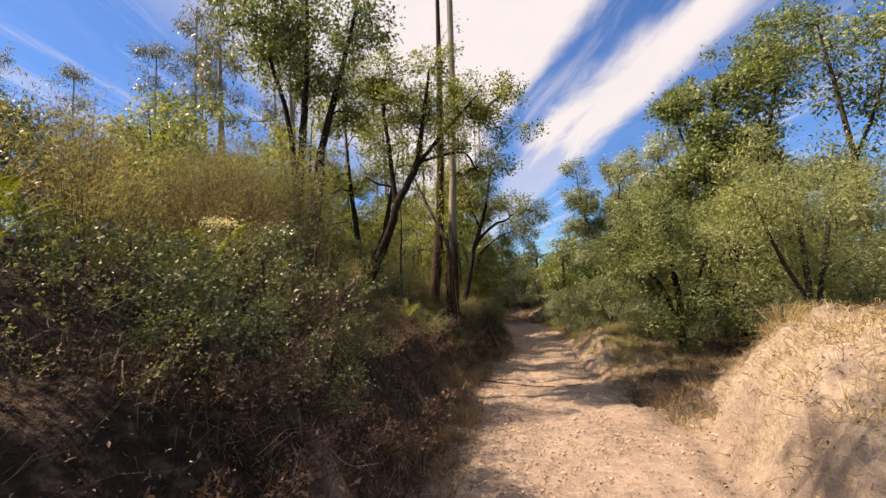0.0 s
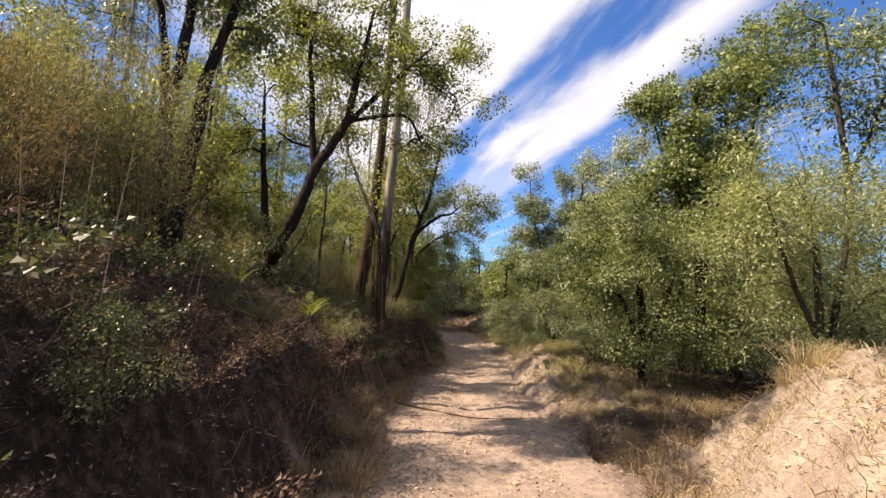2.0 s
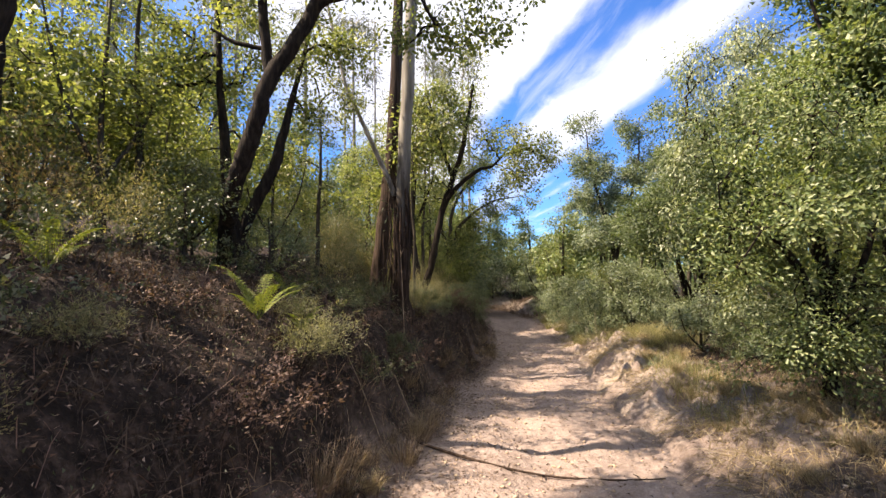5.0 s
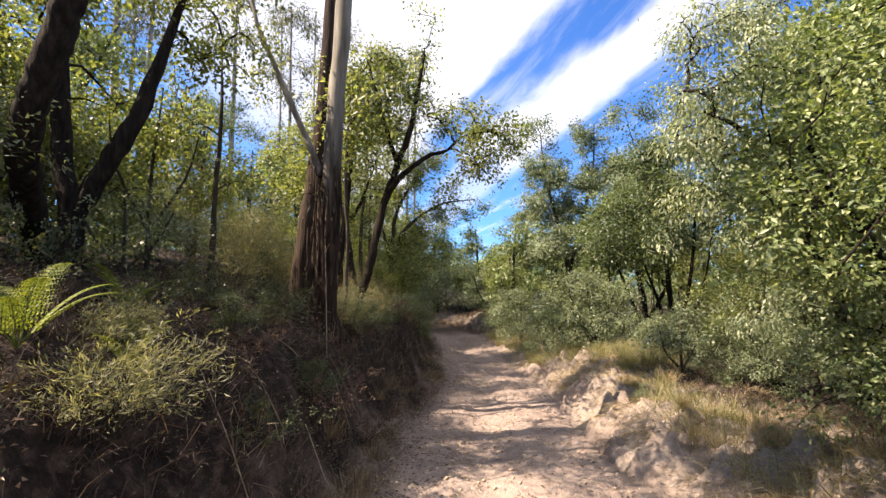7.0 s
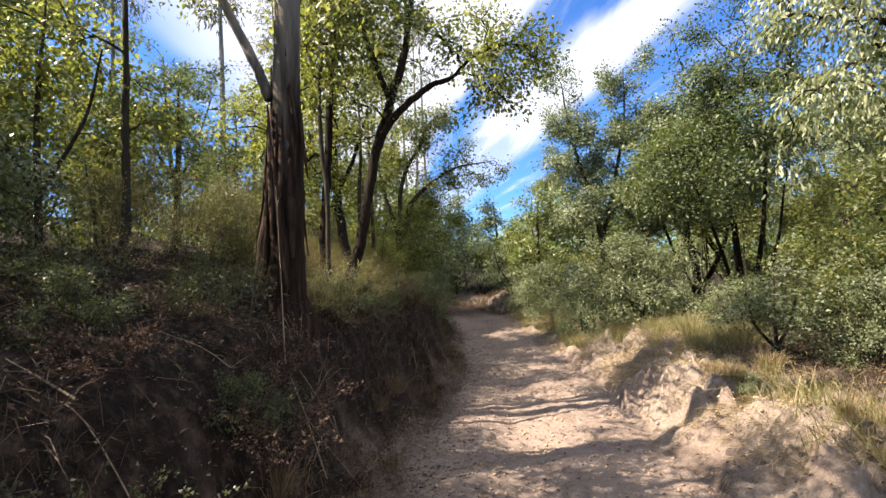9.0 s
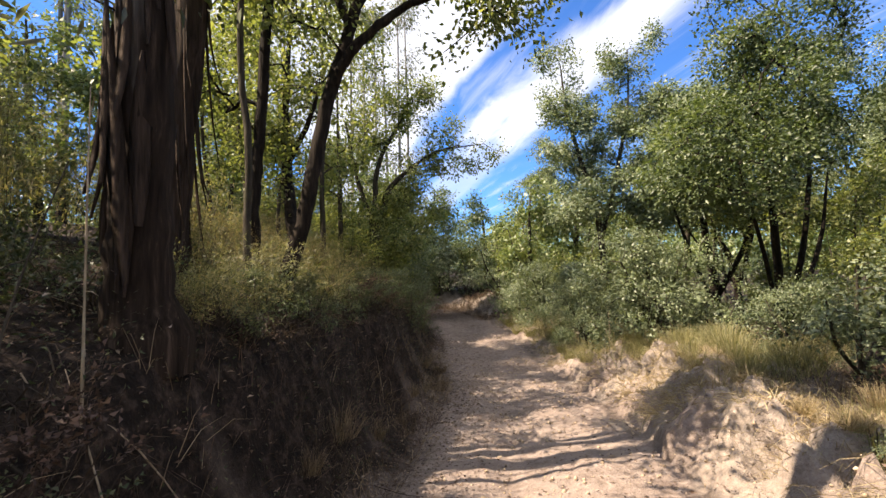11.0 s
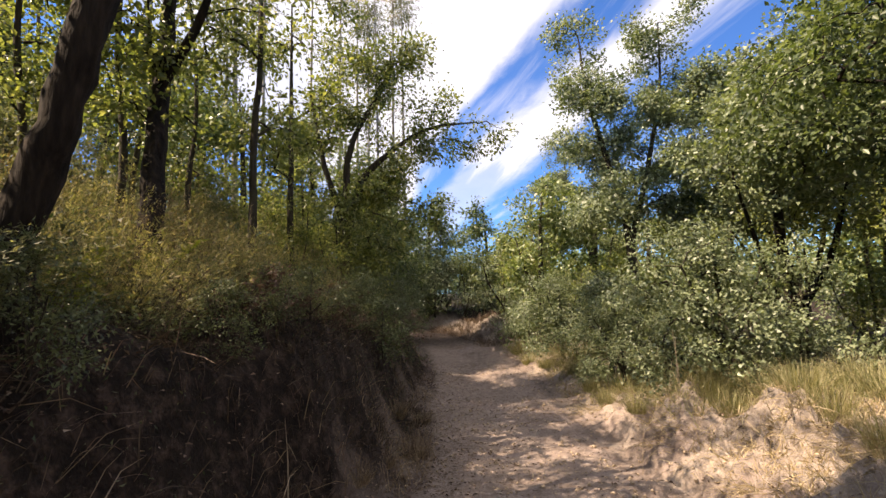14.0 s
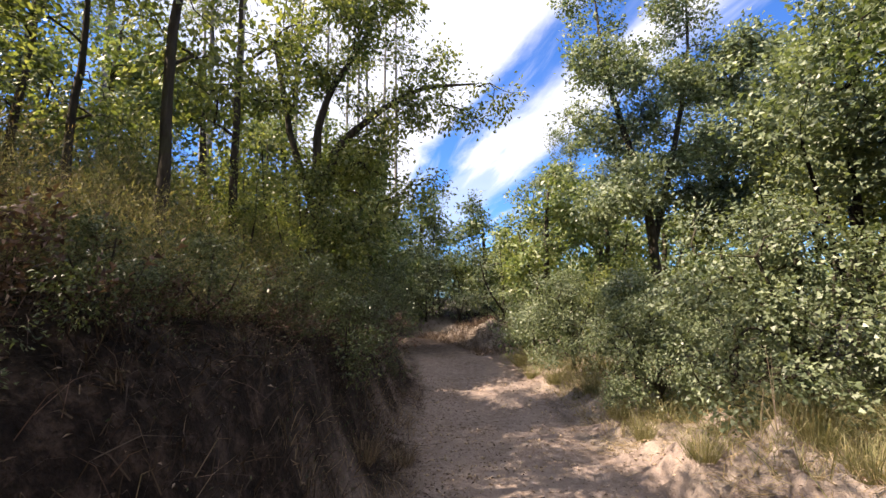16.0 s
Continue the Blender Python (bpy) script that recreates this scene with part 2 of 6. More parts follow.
def gum_bark():
    """Smooth pale bark above, rough brown bark left round the foot."""
    m = bark_material("smooth_eucalyptus_bark", (0.1, 0.09, 0.076), (0.34, 0.315, 0.275), (5, 5, 0.6), 0.35)
    nt = m.node_tree
    bsdf = nt.nodes["Principled BSDF"]
    pale = bsdf.inputs["Base Color"].links[0].from_socket
    tc, sep = nt.nodes.new("ShaderNodeTexCoord"), nt.nodes.new("ShaderNodeSeparateXYZ")
    nt.links.new(tc.outputs["Object"], sep.inputs[0])
    f = noise_node(nt, 1.6, 6, 0.65, stretch=(16, 16, 1.3))
    rough = ramp_node(nt, f, [(0.32, (0.008, 0.0055, 0.004)), (0.55, (0.028, 0.019, 0.014)), (0.72, (0.09, 0.063, 0.047))])
    edge = nt.nodes.new("ShaderNodeMath")
    edge.operation = "MULTIPLY_ADD"
    edge.inputs[1].default_value = 3.0
    nt.links.new(noise_node(nt, 1.0, 3, 0.6, stretch=(6, 6, 0.7)), edge.inputs[0])
    nt.links.new(sep.outputs[2], edge.inputs[2])
    span = nt.nodes.new("ShaderNodeMapRange")
    span.inputs[1].default_value, span.inputs[2].default_value = 3.3, 4.3
    nt.links.new(edge.outputs[0], span.inputs[0])
    nt.links.new(mix_node(nt, span.outputs[0], rough, pale), bsdf.inputs["Base Color"])
    return m


GUM_BARK = gum_bark()
STRIP_BARK = bark_material("peeling_bark", (0.014, 0.0095, 0.007), (0.088, 0.06, 0.045), (18, 18, 1.2), 1.0)
TWIG = bark_material("dead_twig", (0.2, 0.15, 0.1), (0.42, 0.34, 0.25), (20, 20, 4), 0.5)
STONE = bark_material("path_stone", (0.3, 0.22, 0.15), (0.56, 0.45, 0.33), (6, 6, 6), 0.5)


# ---------------------------------------------------------------- mesh helpers
def lattice(ix, iy, seed):
    h = np.sin(ix * 127.1 + iy * 311.7 + seed * 74.7) * 43758.5453
    return h - np.floor(h)


def value_noise(x, y, seed=0):
    ix, iy = np.floor(x), np.floor(y)
    fx, fy = x - ix, y - iy
    fx, fy = fx * fx * (3 - 2 * fx), fy * fy * (3 - 2 * fy)
    a, b = lattice(ix, iy, seed), lattice(ix + 1, iy, seed)
    c, d = lattice(ix, iy + 1, seed), lattice(ix + 1, iy + 1, seed)
    return (a + (b - a) * fx) * (1 - fy) + (c + (d - c) * fx) * fy - 0.5


def fbm(x, y, seed=0, octaves=4):
    total, gain = 0, 1.0
    for k in range(octaves):
        total = total + gain * value_noise(x * 2 ** k, y * 2 ** k, seed + k)
        gain *= 0.5
    return total


def step(a, b, x):
    t = np.clip((x - a) / (b - a), 0, 1)
    return t * t * (3 - 2 * t)


def mesh_from(name, verts, faces, material, sizes=None, smooth=False):
    """A mesh from arrays: faces all of one length, or flat with sizes."""
    me = bpy.data.meshes.new(name)
    verts = np.asarray(verts, dtype=np.float32)
    faces = np.asarray(faces, dtype=np.int32)
    n = len(faces)
    k = faces.shape[1]
    me.vertices.add(len(verts))
    me.vertices.foreach_set("co", verts.ravel())
    me.loops.add(n * k)
    me.loops.foreach_set("vertex_index", faces.ravel())
    me.polygons.add(n)
    me.polygons.foreach_set("loop_start", np.arange(0, n * k, k, dtype=np.int32))
    if smooth:
        me.polygons.foreach_set("use_smooth", np.ones(n, dtype=bool))
    me.materials.append(material)
    me.update(calc_edges=True)
    return me


def part(name, me, parent, label="", kind=""):
    ob = new(name, me)
    ob.parent = parent
    return tagged(ob, label=label, kind=kind)


def unit(v):
    return v / np.maximum(np.linalg.norm(v, axis=-1, keepdims=True), 1e-9)


def blades(rng, pos, way, length, width, fold=0.25, face_up=0.5, simple=False, face=None):
    """Leaf blades at pos that grow along way: a rhomb folded at its midrib, four corners and two triangles each."""
    n = len(pos)
    way = unit(way)
    side = np.cross(way, unit(rng.normal(size=(n, 3)) * (1.0 if face is None else 0.55) + (np.array([0, 0, 2.5 * face_up]) if face is None else face)))
    side = unit(side)
    norm = np.cross(side, way)
    L, W = length[:, None], width[:, None]
    if simple:
        v = np.stack([pos, pos + way * L * 0.5 + side * W * 0.75, pos + way * L - side * W * 0.25], 1).reshape(-1, 3)
        return v, np.arange(n * 3).reshape(-1, 3)
    mid = pos + way * L * 0.48
    v = np.stack([pos, mid + side * W * 0.5 + norm * W * fold, pos + way * L - norm * L * 0.08, mid - side * W * 0.5 + norm * W * fold], 1).reshape(-1, 3)
    i = np.arange(n)[:, None] * 4
    f = np.concatenate([i + np.array([[0, 1, 2]]), i + np.array([[0, 2, 3]])], 1).reshape(-1, 3)
    return v, f


def grass_blades(rng, pos, way, length, width, bend):
    """Grass: a narrow blade of two pieces that bows over."""
    n = len(pos)
    way = unit(way)
    side = unit(np.cross(way, rng.normal(size=(n, 3))))
    out = way * np.array([1, 1, 0]) + rng.normal(size=(n, 3)) * np.array([0.3, 0.3, 0])
    L, W, B = length[:, None], width[:, None], bend[:, None]
    mid = pos + way * L * 0.55 + out * L * B * 0.15
    tip = pos + way * L * 0.95 + out * L * B * 0.6 - np.array([0, 0, 1]) * L * B * 0.35
    v = np.stack([pos - side * W * 0.5, pos + side * W * 0.5, mid + side * W * 0.4, mid - side * W * 0.4, tip], 1).reshape(-1, 3)
    i = np.arange(n)[:, None] * 5
    f = np.concatenate([i + np.array([[0, 1, 2]]), i + np.array([[0, 2, 3]]), i + np.array([[3, 2, 4]])], 1).reshape(-1, 3)
    return v, f


def tube(points, radii, sides, rng=None, rough=0.0):
    """A tapering limb through points: rings of sides corners, quads as index rows."""
    P = np.asarray(points, float)
    R = np.asarray(radii, float)
    T = unit(np.gradient(P, axis=0))
    a = unit(np.cross(T, np.array([0.31, 0.87, 0.38])))
    b = np.cross(T, a)
    ang = np.linspace(0, 2 * math.pi, sides, endpoint=False)
    rad = R[:, None] * np.ones(sides)
    if rng is not None and rough:
        rad = rad * (1 + rough * rng.normal(size=rad.shape))
    v = P[:, None, :] + rad[..., None] * (np.cos(ang)[None, :, None] * a[:, None, :] + np.sin(ang)[None, :, None] * b[:, None, :])
    n = len(P)
    i, j = np.meshgrid(np.arange(n - 1), np.arange(sides), indexing="ij")
    k = (j + 1) % sides
    f = np.stack([i * sides + j, i * sides + k, (i + 1) * sides + k, (i + 1) * sides + j], -1).reshape(-1, 4)
    return v.reshape(-1, 3), f


def joined(pieces):
    vs, fs, at = [], [], 0
    for v, f in pieces:
        vs.append(v)
        fs.append(f + at)
        at += len(v)
    return np.concatenate(vs), np.concatenate(fs)


def bowed(points, per=5):
    """A smooth line through points (Catmull-Rom); each is x, y, z, radius."""
    P = np.asarray(points, float)
    P = np.vstack([2 * P[0] - P[1], P, 2 * P[-1] - P[-2]])
    rows = []
    for i in range(1, len(P) - 2):
        for t in np.linspace(0, 1, per, endpoint=False):
            a, b, c, d = P[i - 1], P[i], P[i + 1], P[i + 2]
            rows.append(0.5 * (2 * b + (c - a) * t + (2 * a - 5 * b + 4 * c - d) * t * t + (3 * b - a - 3 * c + d) * t ** 3))
    rows.append(P[-2])
    return np.array(rows)


# ---------------------------------------------------------------- the lie of the land
TRACK_Y = np.array([-30, -6, 0, 3, 5, 10, 14, 19, 22, 26, 28.5, 30.5, 32.5, 35, 40, 60.0])
TRACK_X = np.array([-4, -0.6, 0.55, 0.95, 1.4, 2.05, 2.6, 3.85, 4.25, 4.75, 4.9, 4.5, 3.4, 1.2, -4.5, -26.0])
HALF_Y = np.array([-30, 0, 3, 5, 10, 14, 19, 24, 28, 60.0])
HALF_W = np.array([1.2, 1.1, 1.15, 1.35, 1.42, 1.45, 1.25, 1.2, 1.15, 1.3])
RISE_Y = np.array([-40, 0, 20, 24, 28, 32, 40, 60, 400.0])
RISE_Z = np.array([2.5, 0.0, -1.25, -1.35, -1.1, -0.75, -0.2, 0.6, 2.0])
BANK_D = np.array([0, 0.32, 0.58, 0.8, 1.1, 2.2, 4, 10, 30, 80, 3000.0])
BANK_H = np.array([0, 0.07, 0.32, 0.78, 1.22, 1.95, 2.45, 3.7, 8.0, 14.0, 30.0])
WALL_H = np.array([0, 0.12, 0.62, 1.35, 1.62, 1.9, 2.3, 3.4, 7.0, 12.0, 30.0])
VERGE_D = np.array([0, 0.22, 0.62, 1.25, 2.5, 6, 12, 30, 80, 3000.0])
VERGE_H = np.array([0, 0.07, 0.27, 0.40, 0.5, 0.55, 0.35, -0.8, -3.0, -3.0])
MOUND_D = np.array([0, 0.15, 0.38, 0.75, 1.6, 6, 12, 30, 80, 3000.0])
MOUND_H = np.array([0, 0.18, 0.72, 1.12, 1.38, 1.45, 1.1, -0.4, -3.0, -3.0])


def track_x(y):
    """Centre of the track, smoothed."""
    return sum(np.interp(y + o, TRACK_Y, TRACK_X) for o in (-1.2, -0.6, 0, 0.6, 1.2)) / 5


def height(x, y):
    x, y = np.asarray(x, float), np.asarray(y, float)
    c, w = track_x(y), np.interp(y, HALF_Y, HALF_W)
    z = sum(np.interp(y + o, RISE_Y, RISE_Z) for o in (-2, -1, 0, 1, 2)) / 5
    near = np.exp(-(np.maximum(np.abs(x - 2) - 14, 0) / 10) ** 2) * np.exp(-(np.maximum(np.abs(y - 16) - 22, 0) / 12) ** 2)
    wob = 0.22 * fbm(x * 0.7, y * 0.7, 3) * near
    d = x - c + wob
    left, right = -d - w, d - w
    steep = step(11.0, 15.0, y)
    bank = np.interp(left, BANK_D, BANK_H) * (1 - steep) + np.interp(left, BANK_D, WALL_H) * steep
    mound = (1 - step(6.7, 7.5, y + 0.35 * fbm(x, y, 9))) * step(-3, 1.0, y)
    hollow = np.exp(-((y - 8.3) / 1.0) ** 2) * np.exp(-((right - 0.7) / 0.9) ** 2) * 0.22
    # scalloped ledge cut by rain along the right edge
    cut = right + 0.75 * fbm(y * 0.8, x * 0.3, 21, 3) * step(8.5, 10, y) * (1 - step(21, 24, y))
    ledge = np.interp(cut, VERGE_D, VERGE_H) * np.clip(0.85 + 1.3 * fbm(y * 0.45, x * 0.2, 23, 3), 0.35, 1.3) * (1 - 0.35 * step(20, 24, y))
    # rounded lumps with sharp gullies between them
    lump = 1.3 * np.abs(fbm(x * 1.1, y * 1.3, 33, 2)) + 1.5 * np.abs(fbm(x * 2.4, y * 2.8, 35, 2)) + 0.8 * np.abs(fbm(x * 5.2, y * 5.6, 37, 2))
    ledge = ledge + (0.5 * np.minimum(lump, 1.1) - 0.2) * np.exp(-((right - 0.75) / 0.7) ** 2) * step(9.3, 10.8, y) * (1 - step(20, 23, y))
    verge = np.interp(right - 0.8 * step(5.2, 6.8, y), MOUND_D, MOUND_H) * mound + ledge * (1 - mound) - hollow
    verge = verge + 0.12 * step(23, 29, y) * step(0.1, 1.4, right)
    # bare earth rise on the outer side of the bend
    verge = verge + 0.2 * np.exp(-((x - 6.5) / 0.45) ** 2 - ((y - 31.8) / 0.9) ** 2)
    z = z + np.where(left > 0, bank, 0) + np.where(right > 0, verge, 0)
    off = np.maximum(np.maximum(left, right), 0)
    lumps = 0.05 + 0.22 * step(0.1, 1.2, off)
    z = z + lumps * near * fbm(x * 1.3, y * 1.3, 5) * 0.8
    z = z + near * (0.04 + 0.06 * step(0, 0.6, off) + 0.06 * step(-0.1, 0.3, right)) * fbm(x * 5, y * 5, 7, 3)
    z = z + 0.05 * near * step(-0.2, 0.3, w - np.abs(d)) * fbm(x * 1.6, y * 3.6, 41, 3)
    # worn wheel line and crown of the track
    inside = np.clip(1 - np.abs(d) / w, 0, 1)
    z = z - 0.05 * np.exp(-((d + 0.15 * w) / 0.35) ** 2) * inside + 0.03 * np.exp(-((d - 0.5 * w) / 0.25) ** 2) * inside
    return z


def ground_at(x, y):
    return float(height(np.array([x]), np.array([y]))[0])


def axis(lo, hi, fine, out_lo, out_hi):
    mid = np.arange(lo, hi + fine / 2, fine)
    low, high, s, p = [], [], fine, lo
    while p > out_lo:
        s *= 1.25
        p -= s
        low.append(p)
    s, p = fine, hi
    while p < out_hi:
        s *= 1.25
        p += s
        high.append(p)
    return np.concatenate([low[::-1], mid, high])


def build_ground():
    xs, ys = axis(-4.5, 8.0, 0.08, -2500, 2500), axis(1.0, 30.0, 0.095, -2500, 2500)
    X, Y = np.meshgrid(xs, ys, indexing="ij")
    Z = height(X, Y)
    V = np.stack([X, Y, Z], -1).reshape(-1, 3)
    nx, ny = len(xs), len(ys)
    i, j = np.meshgrid(np.arange(nx - 1), np.arange(ny - 1), indexing="ij")
    F = np.stack([i * ny + j, (i + 1) * ny + j, (i + 1) * ny + j + 1, i * ny + j + 1], -1).reshape(-1, 4)
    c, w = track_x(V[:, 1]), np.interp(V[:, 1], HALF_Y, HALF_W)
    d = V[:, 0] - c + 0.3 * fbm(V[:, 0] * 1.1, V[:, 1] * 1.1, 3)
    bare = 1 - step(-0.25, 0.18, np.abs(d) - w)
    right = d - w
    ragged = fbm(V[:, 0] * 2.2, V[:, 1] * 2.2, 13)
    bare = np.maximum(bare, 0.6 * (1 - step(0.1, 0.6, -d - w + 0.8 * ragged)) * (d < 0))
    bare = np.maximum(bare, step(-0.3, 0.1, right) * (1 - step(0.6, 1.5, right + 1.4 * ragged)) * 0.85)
    # beyond the bend the mask turns to the darker floor colour
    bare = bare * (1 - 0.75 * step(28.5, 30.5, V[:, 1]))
    bare = np.maximum(bare, 0.22 * np.exp(-((V[:, 0] - 6.3) / 0.5) ** 4 - ((V[:, 1] - 31.4) / 0.9) ** 4))
    # the hollow gets darker soil, which also carries shade from the trees
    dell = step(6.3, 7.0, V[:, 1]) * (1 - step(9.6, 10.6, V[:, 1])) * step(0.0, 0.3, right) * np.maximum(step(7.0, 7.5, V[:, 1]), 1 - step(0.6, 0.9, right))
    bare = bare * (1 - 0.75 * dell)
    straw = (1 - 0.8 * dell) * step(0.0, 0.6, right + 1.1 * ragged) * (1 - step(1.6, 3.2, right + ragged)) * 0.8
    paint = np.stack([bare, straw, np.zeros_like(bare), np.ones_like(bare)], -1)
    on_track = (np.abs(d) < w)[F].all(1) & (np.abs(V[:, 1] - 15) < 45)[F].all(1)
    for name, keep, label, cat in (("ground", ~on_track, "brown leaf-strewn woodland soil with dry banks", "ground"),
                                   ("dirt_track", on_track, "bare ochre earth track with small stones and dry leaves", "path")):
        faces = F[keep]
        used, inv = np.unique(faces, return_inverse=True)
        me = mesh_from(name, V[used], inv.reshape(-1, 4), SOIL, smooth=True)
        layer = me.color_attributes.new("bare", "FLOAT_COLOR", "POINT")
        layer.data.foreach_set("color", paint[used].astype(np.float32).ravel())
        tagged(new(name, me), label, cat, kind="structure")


build_ground()


# ---------------------------------------------------------------- trees and shrubs
def grow(rng, stems, blobs, tips, shell=0.55, twig=0.006, clump=0.26):
    """Branch nodes from stems out to tips scattered through the crown's masses.
    Gives limb polylines with radii, and the tips with their directions."""
    nodes = [np.array(p[:3]) for s in stems for p in s[max(1, len(s) // 3):]]
    weights = np.array([b[3] * b[4] * b[5] for b in blobs])
    pick = rng.choice(len(blobs), tips, p=weights / weights.sum())
    aim = []
    for k in pick:
        b = blobs[k]
        u = rng.normal(size=3)
        u /= np.linalg.norm(u)
        r = rng.random() ** (1 / 3.0)
        r = r if rng.random() > shell else 0.75 + 0.3 * rng.random()
        aim.append(np.array(b[:3]) + u * r * np.array(b[3:6]))
    aim = np.array(aim)
    heads = aim[:max(6, tips // 6)]
    near = rng.integers(0, len(heads), tips)
    aim = np.where((rng.random(tips) < 0.85)[:, None], heads[near] + rng.normal(size=(tips, 3)) * clump * np.array([1, 1, 0.75]), aim)
    centre = np.where((((aim - heads[near]) ** 2).sum(1) < 1.0)[:, None], heads[near], aim) - np.array([0, 0, 0.12])
    first = np.array(nodes)
    order = np.argsort(((aim[:, None] - first[None]) ** 2).sum(-1).min(1))
    store = np.zeros((len(nodes) + tips * 4, 3))
    store[:len(nodes)] = first
    load = np.zeros(len(store))
    parent = -np.ones(len(store), int)
    count = len(nodes)
    limbs, ways, cores = [], [], []
    for k in order:
        cores.append(centre[k])
        p = aim[k]
        diff = p - store[:count]
        cost = (diff ** 2).sum(1) + 1.2 * np.maximum(-diff[:, 2], 0) ** 2
        a = int(np.argmin(cost))
        s = store[a]
        gap = p - s
        sag = np.linalg.norm(gap) * 0.12
        idx = [a]
        for t in (0.35, 0.7, 1.0):
            store[count] = s + gap * t + np.array([0, 0, sag * math.sin(math.pi * t) * 1.2]) + (rng.normal(size=3) * sag * 0.5 if t < 1 else 0)
            parent[count] = idx[-1]
            idx.append(count)
            count += 1
        limbs.append(idx)
        ways.append(unit(store[idx[-1]] - store[idx[-2]]))
    for idx in limbs:
        q = idx[-1]
        while q >= 0:
            load[q] += 1
            q = parent[q]
    lines = [(store[i], twig * np.sqrt(np.maximum(np.concatenate([[load[i[1]]], load[i[1:-1]], [0.4]]), 0.4))) for i in limbs]
    return lines, np.array([store[i[-1]] for i in limbs]), np.array(ways), np.array(cores)


def leaves_round(rng, tips, ways, cores, lines, per, spread, size, slim, droop=0.25, face_up=0.5, simple=False):
    n = len(tips) * per
    which = np.repeat(np.arange(len(tips)), per)
    mids = np.array([l[0][-2] for l in lines])
    t = rng.random(n) ** 0.6
    centre = mids[which] + (tips[which] - mids[which]) * t[:, None]
    off = rng.normal(size=(n, 3)) * spread * np.array([1, 1, 0.75])
    pos = centre + off
    way = unit(off) * 0.8 + ways[which] * 0.5 + rng.normal(size=(n, 3)) * 0.55 - np.array([0, 0, droop])
    L = size * (0.55 + 0.8 * rng.random(n))
    face = unit(pos - cores[which]) * 1.3 + np.array([0, 0, 0.5 * face_up + 0.15])
    return blades(rng, pos, way, L, L * slim, 0.22, face_up, simple, face)


def tree(name, label, category, seed, stems, blobs, tips, per, leaf, bark, size=0.07, slim=0.5, spread=0.16, group="", droop=0.08, shell=0.55, twig=0.006, face_up=0.5, simple=False):
    """A tree or shrub: stems as rows of x, y, z, radius; blobs as x, y, z and three radii."""
    rng = np.random.default_rng(seed)
    base = np.array(stems[0][0][:3])
    top = new(name)
    top.location = base
    tagged(top, label, category, group)
    sub = lambda v: v - base
    curves = [bowed(s) for s in stems]
    for k, c in enumerate(curves):
        sides = 12 if c[0, 3] > 0.1 else 8
        line = c.copy()
        if k == 0:
            line = np.vstack([c[0] - [0, 0, 0.25, 0], c])
            line[:2, 3] *= 1.35
            line[2, 3] *= 1.1
        line[1:, :3] += rng.normal(size=(len(line) - 1, 3)) * np.minimum(line[1:, 3:4], 0.06) * 0.12
        v, f = tube(line[:, :3], line[:, 3], sides, rng, 0.05)
        part("trunk" if k == 0 else "limb", mesh_from("trunk", sub(v), f, bark, smooth=True), top)
    lines, ends, ways, cores = grow(rng, [list(c) for c in curves], blobs, tips, shell, twig)
    v, f = joined([tube(p, r, 3 if simple else 4) for p, r in lines])
    part("branchwork", mesh_from("branchwork", sub(v), f, bark, smooth=True), top, kind="stuff")
    v, f = leaves_round(rng, ends, ways, cores, lines, per, spread, size, slim, droop, face_up, simple)
    part("crown", mesh_from("crown", sub(v), f, leaf), top, kind="stuff")
    return top


def copies(ob, rows):
    """More of the same tree: x, y, turn, scale."""
    for x, y, turn, s in rows:
        c = copy_thing(ob, pose(x, y, ground_at(x, y) - 0.05, 0, 0, turn))
        c.scale = (s, s, s * (0.92 + 0.16 * ((x * 7.3 + y * 3.1) % 1)))


def stem(*rows):
    """A stem whose first row stands on the ground: x, y, None, radius."""
    return [(r[0], r[1], ground_at(r[0], r[1]) - 0.05 if r[2] is None else r[2], r[3]) for r in rows]


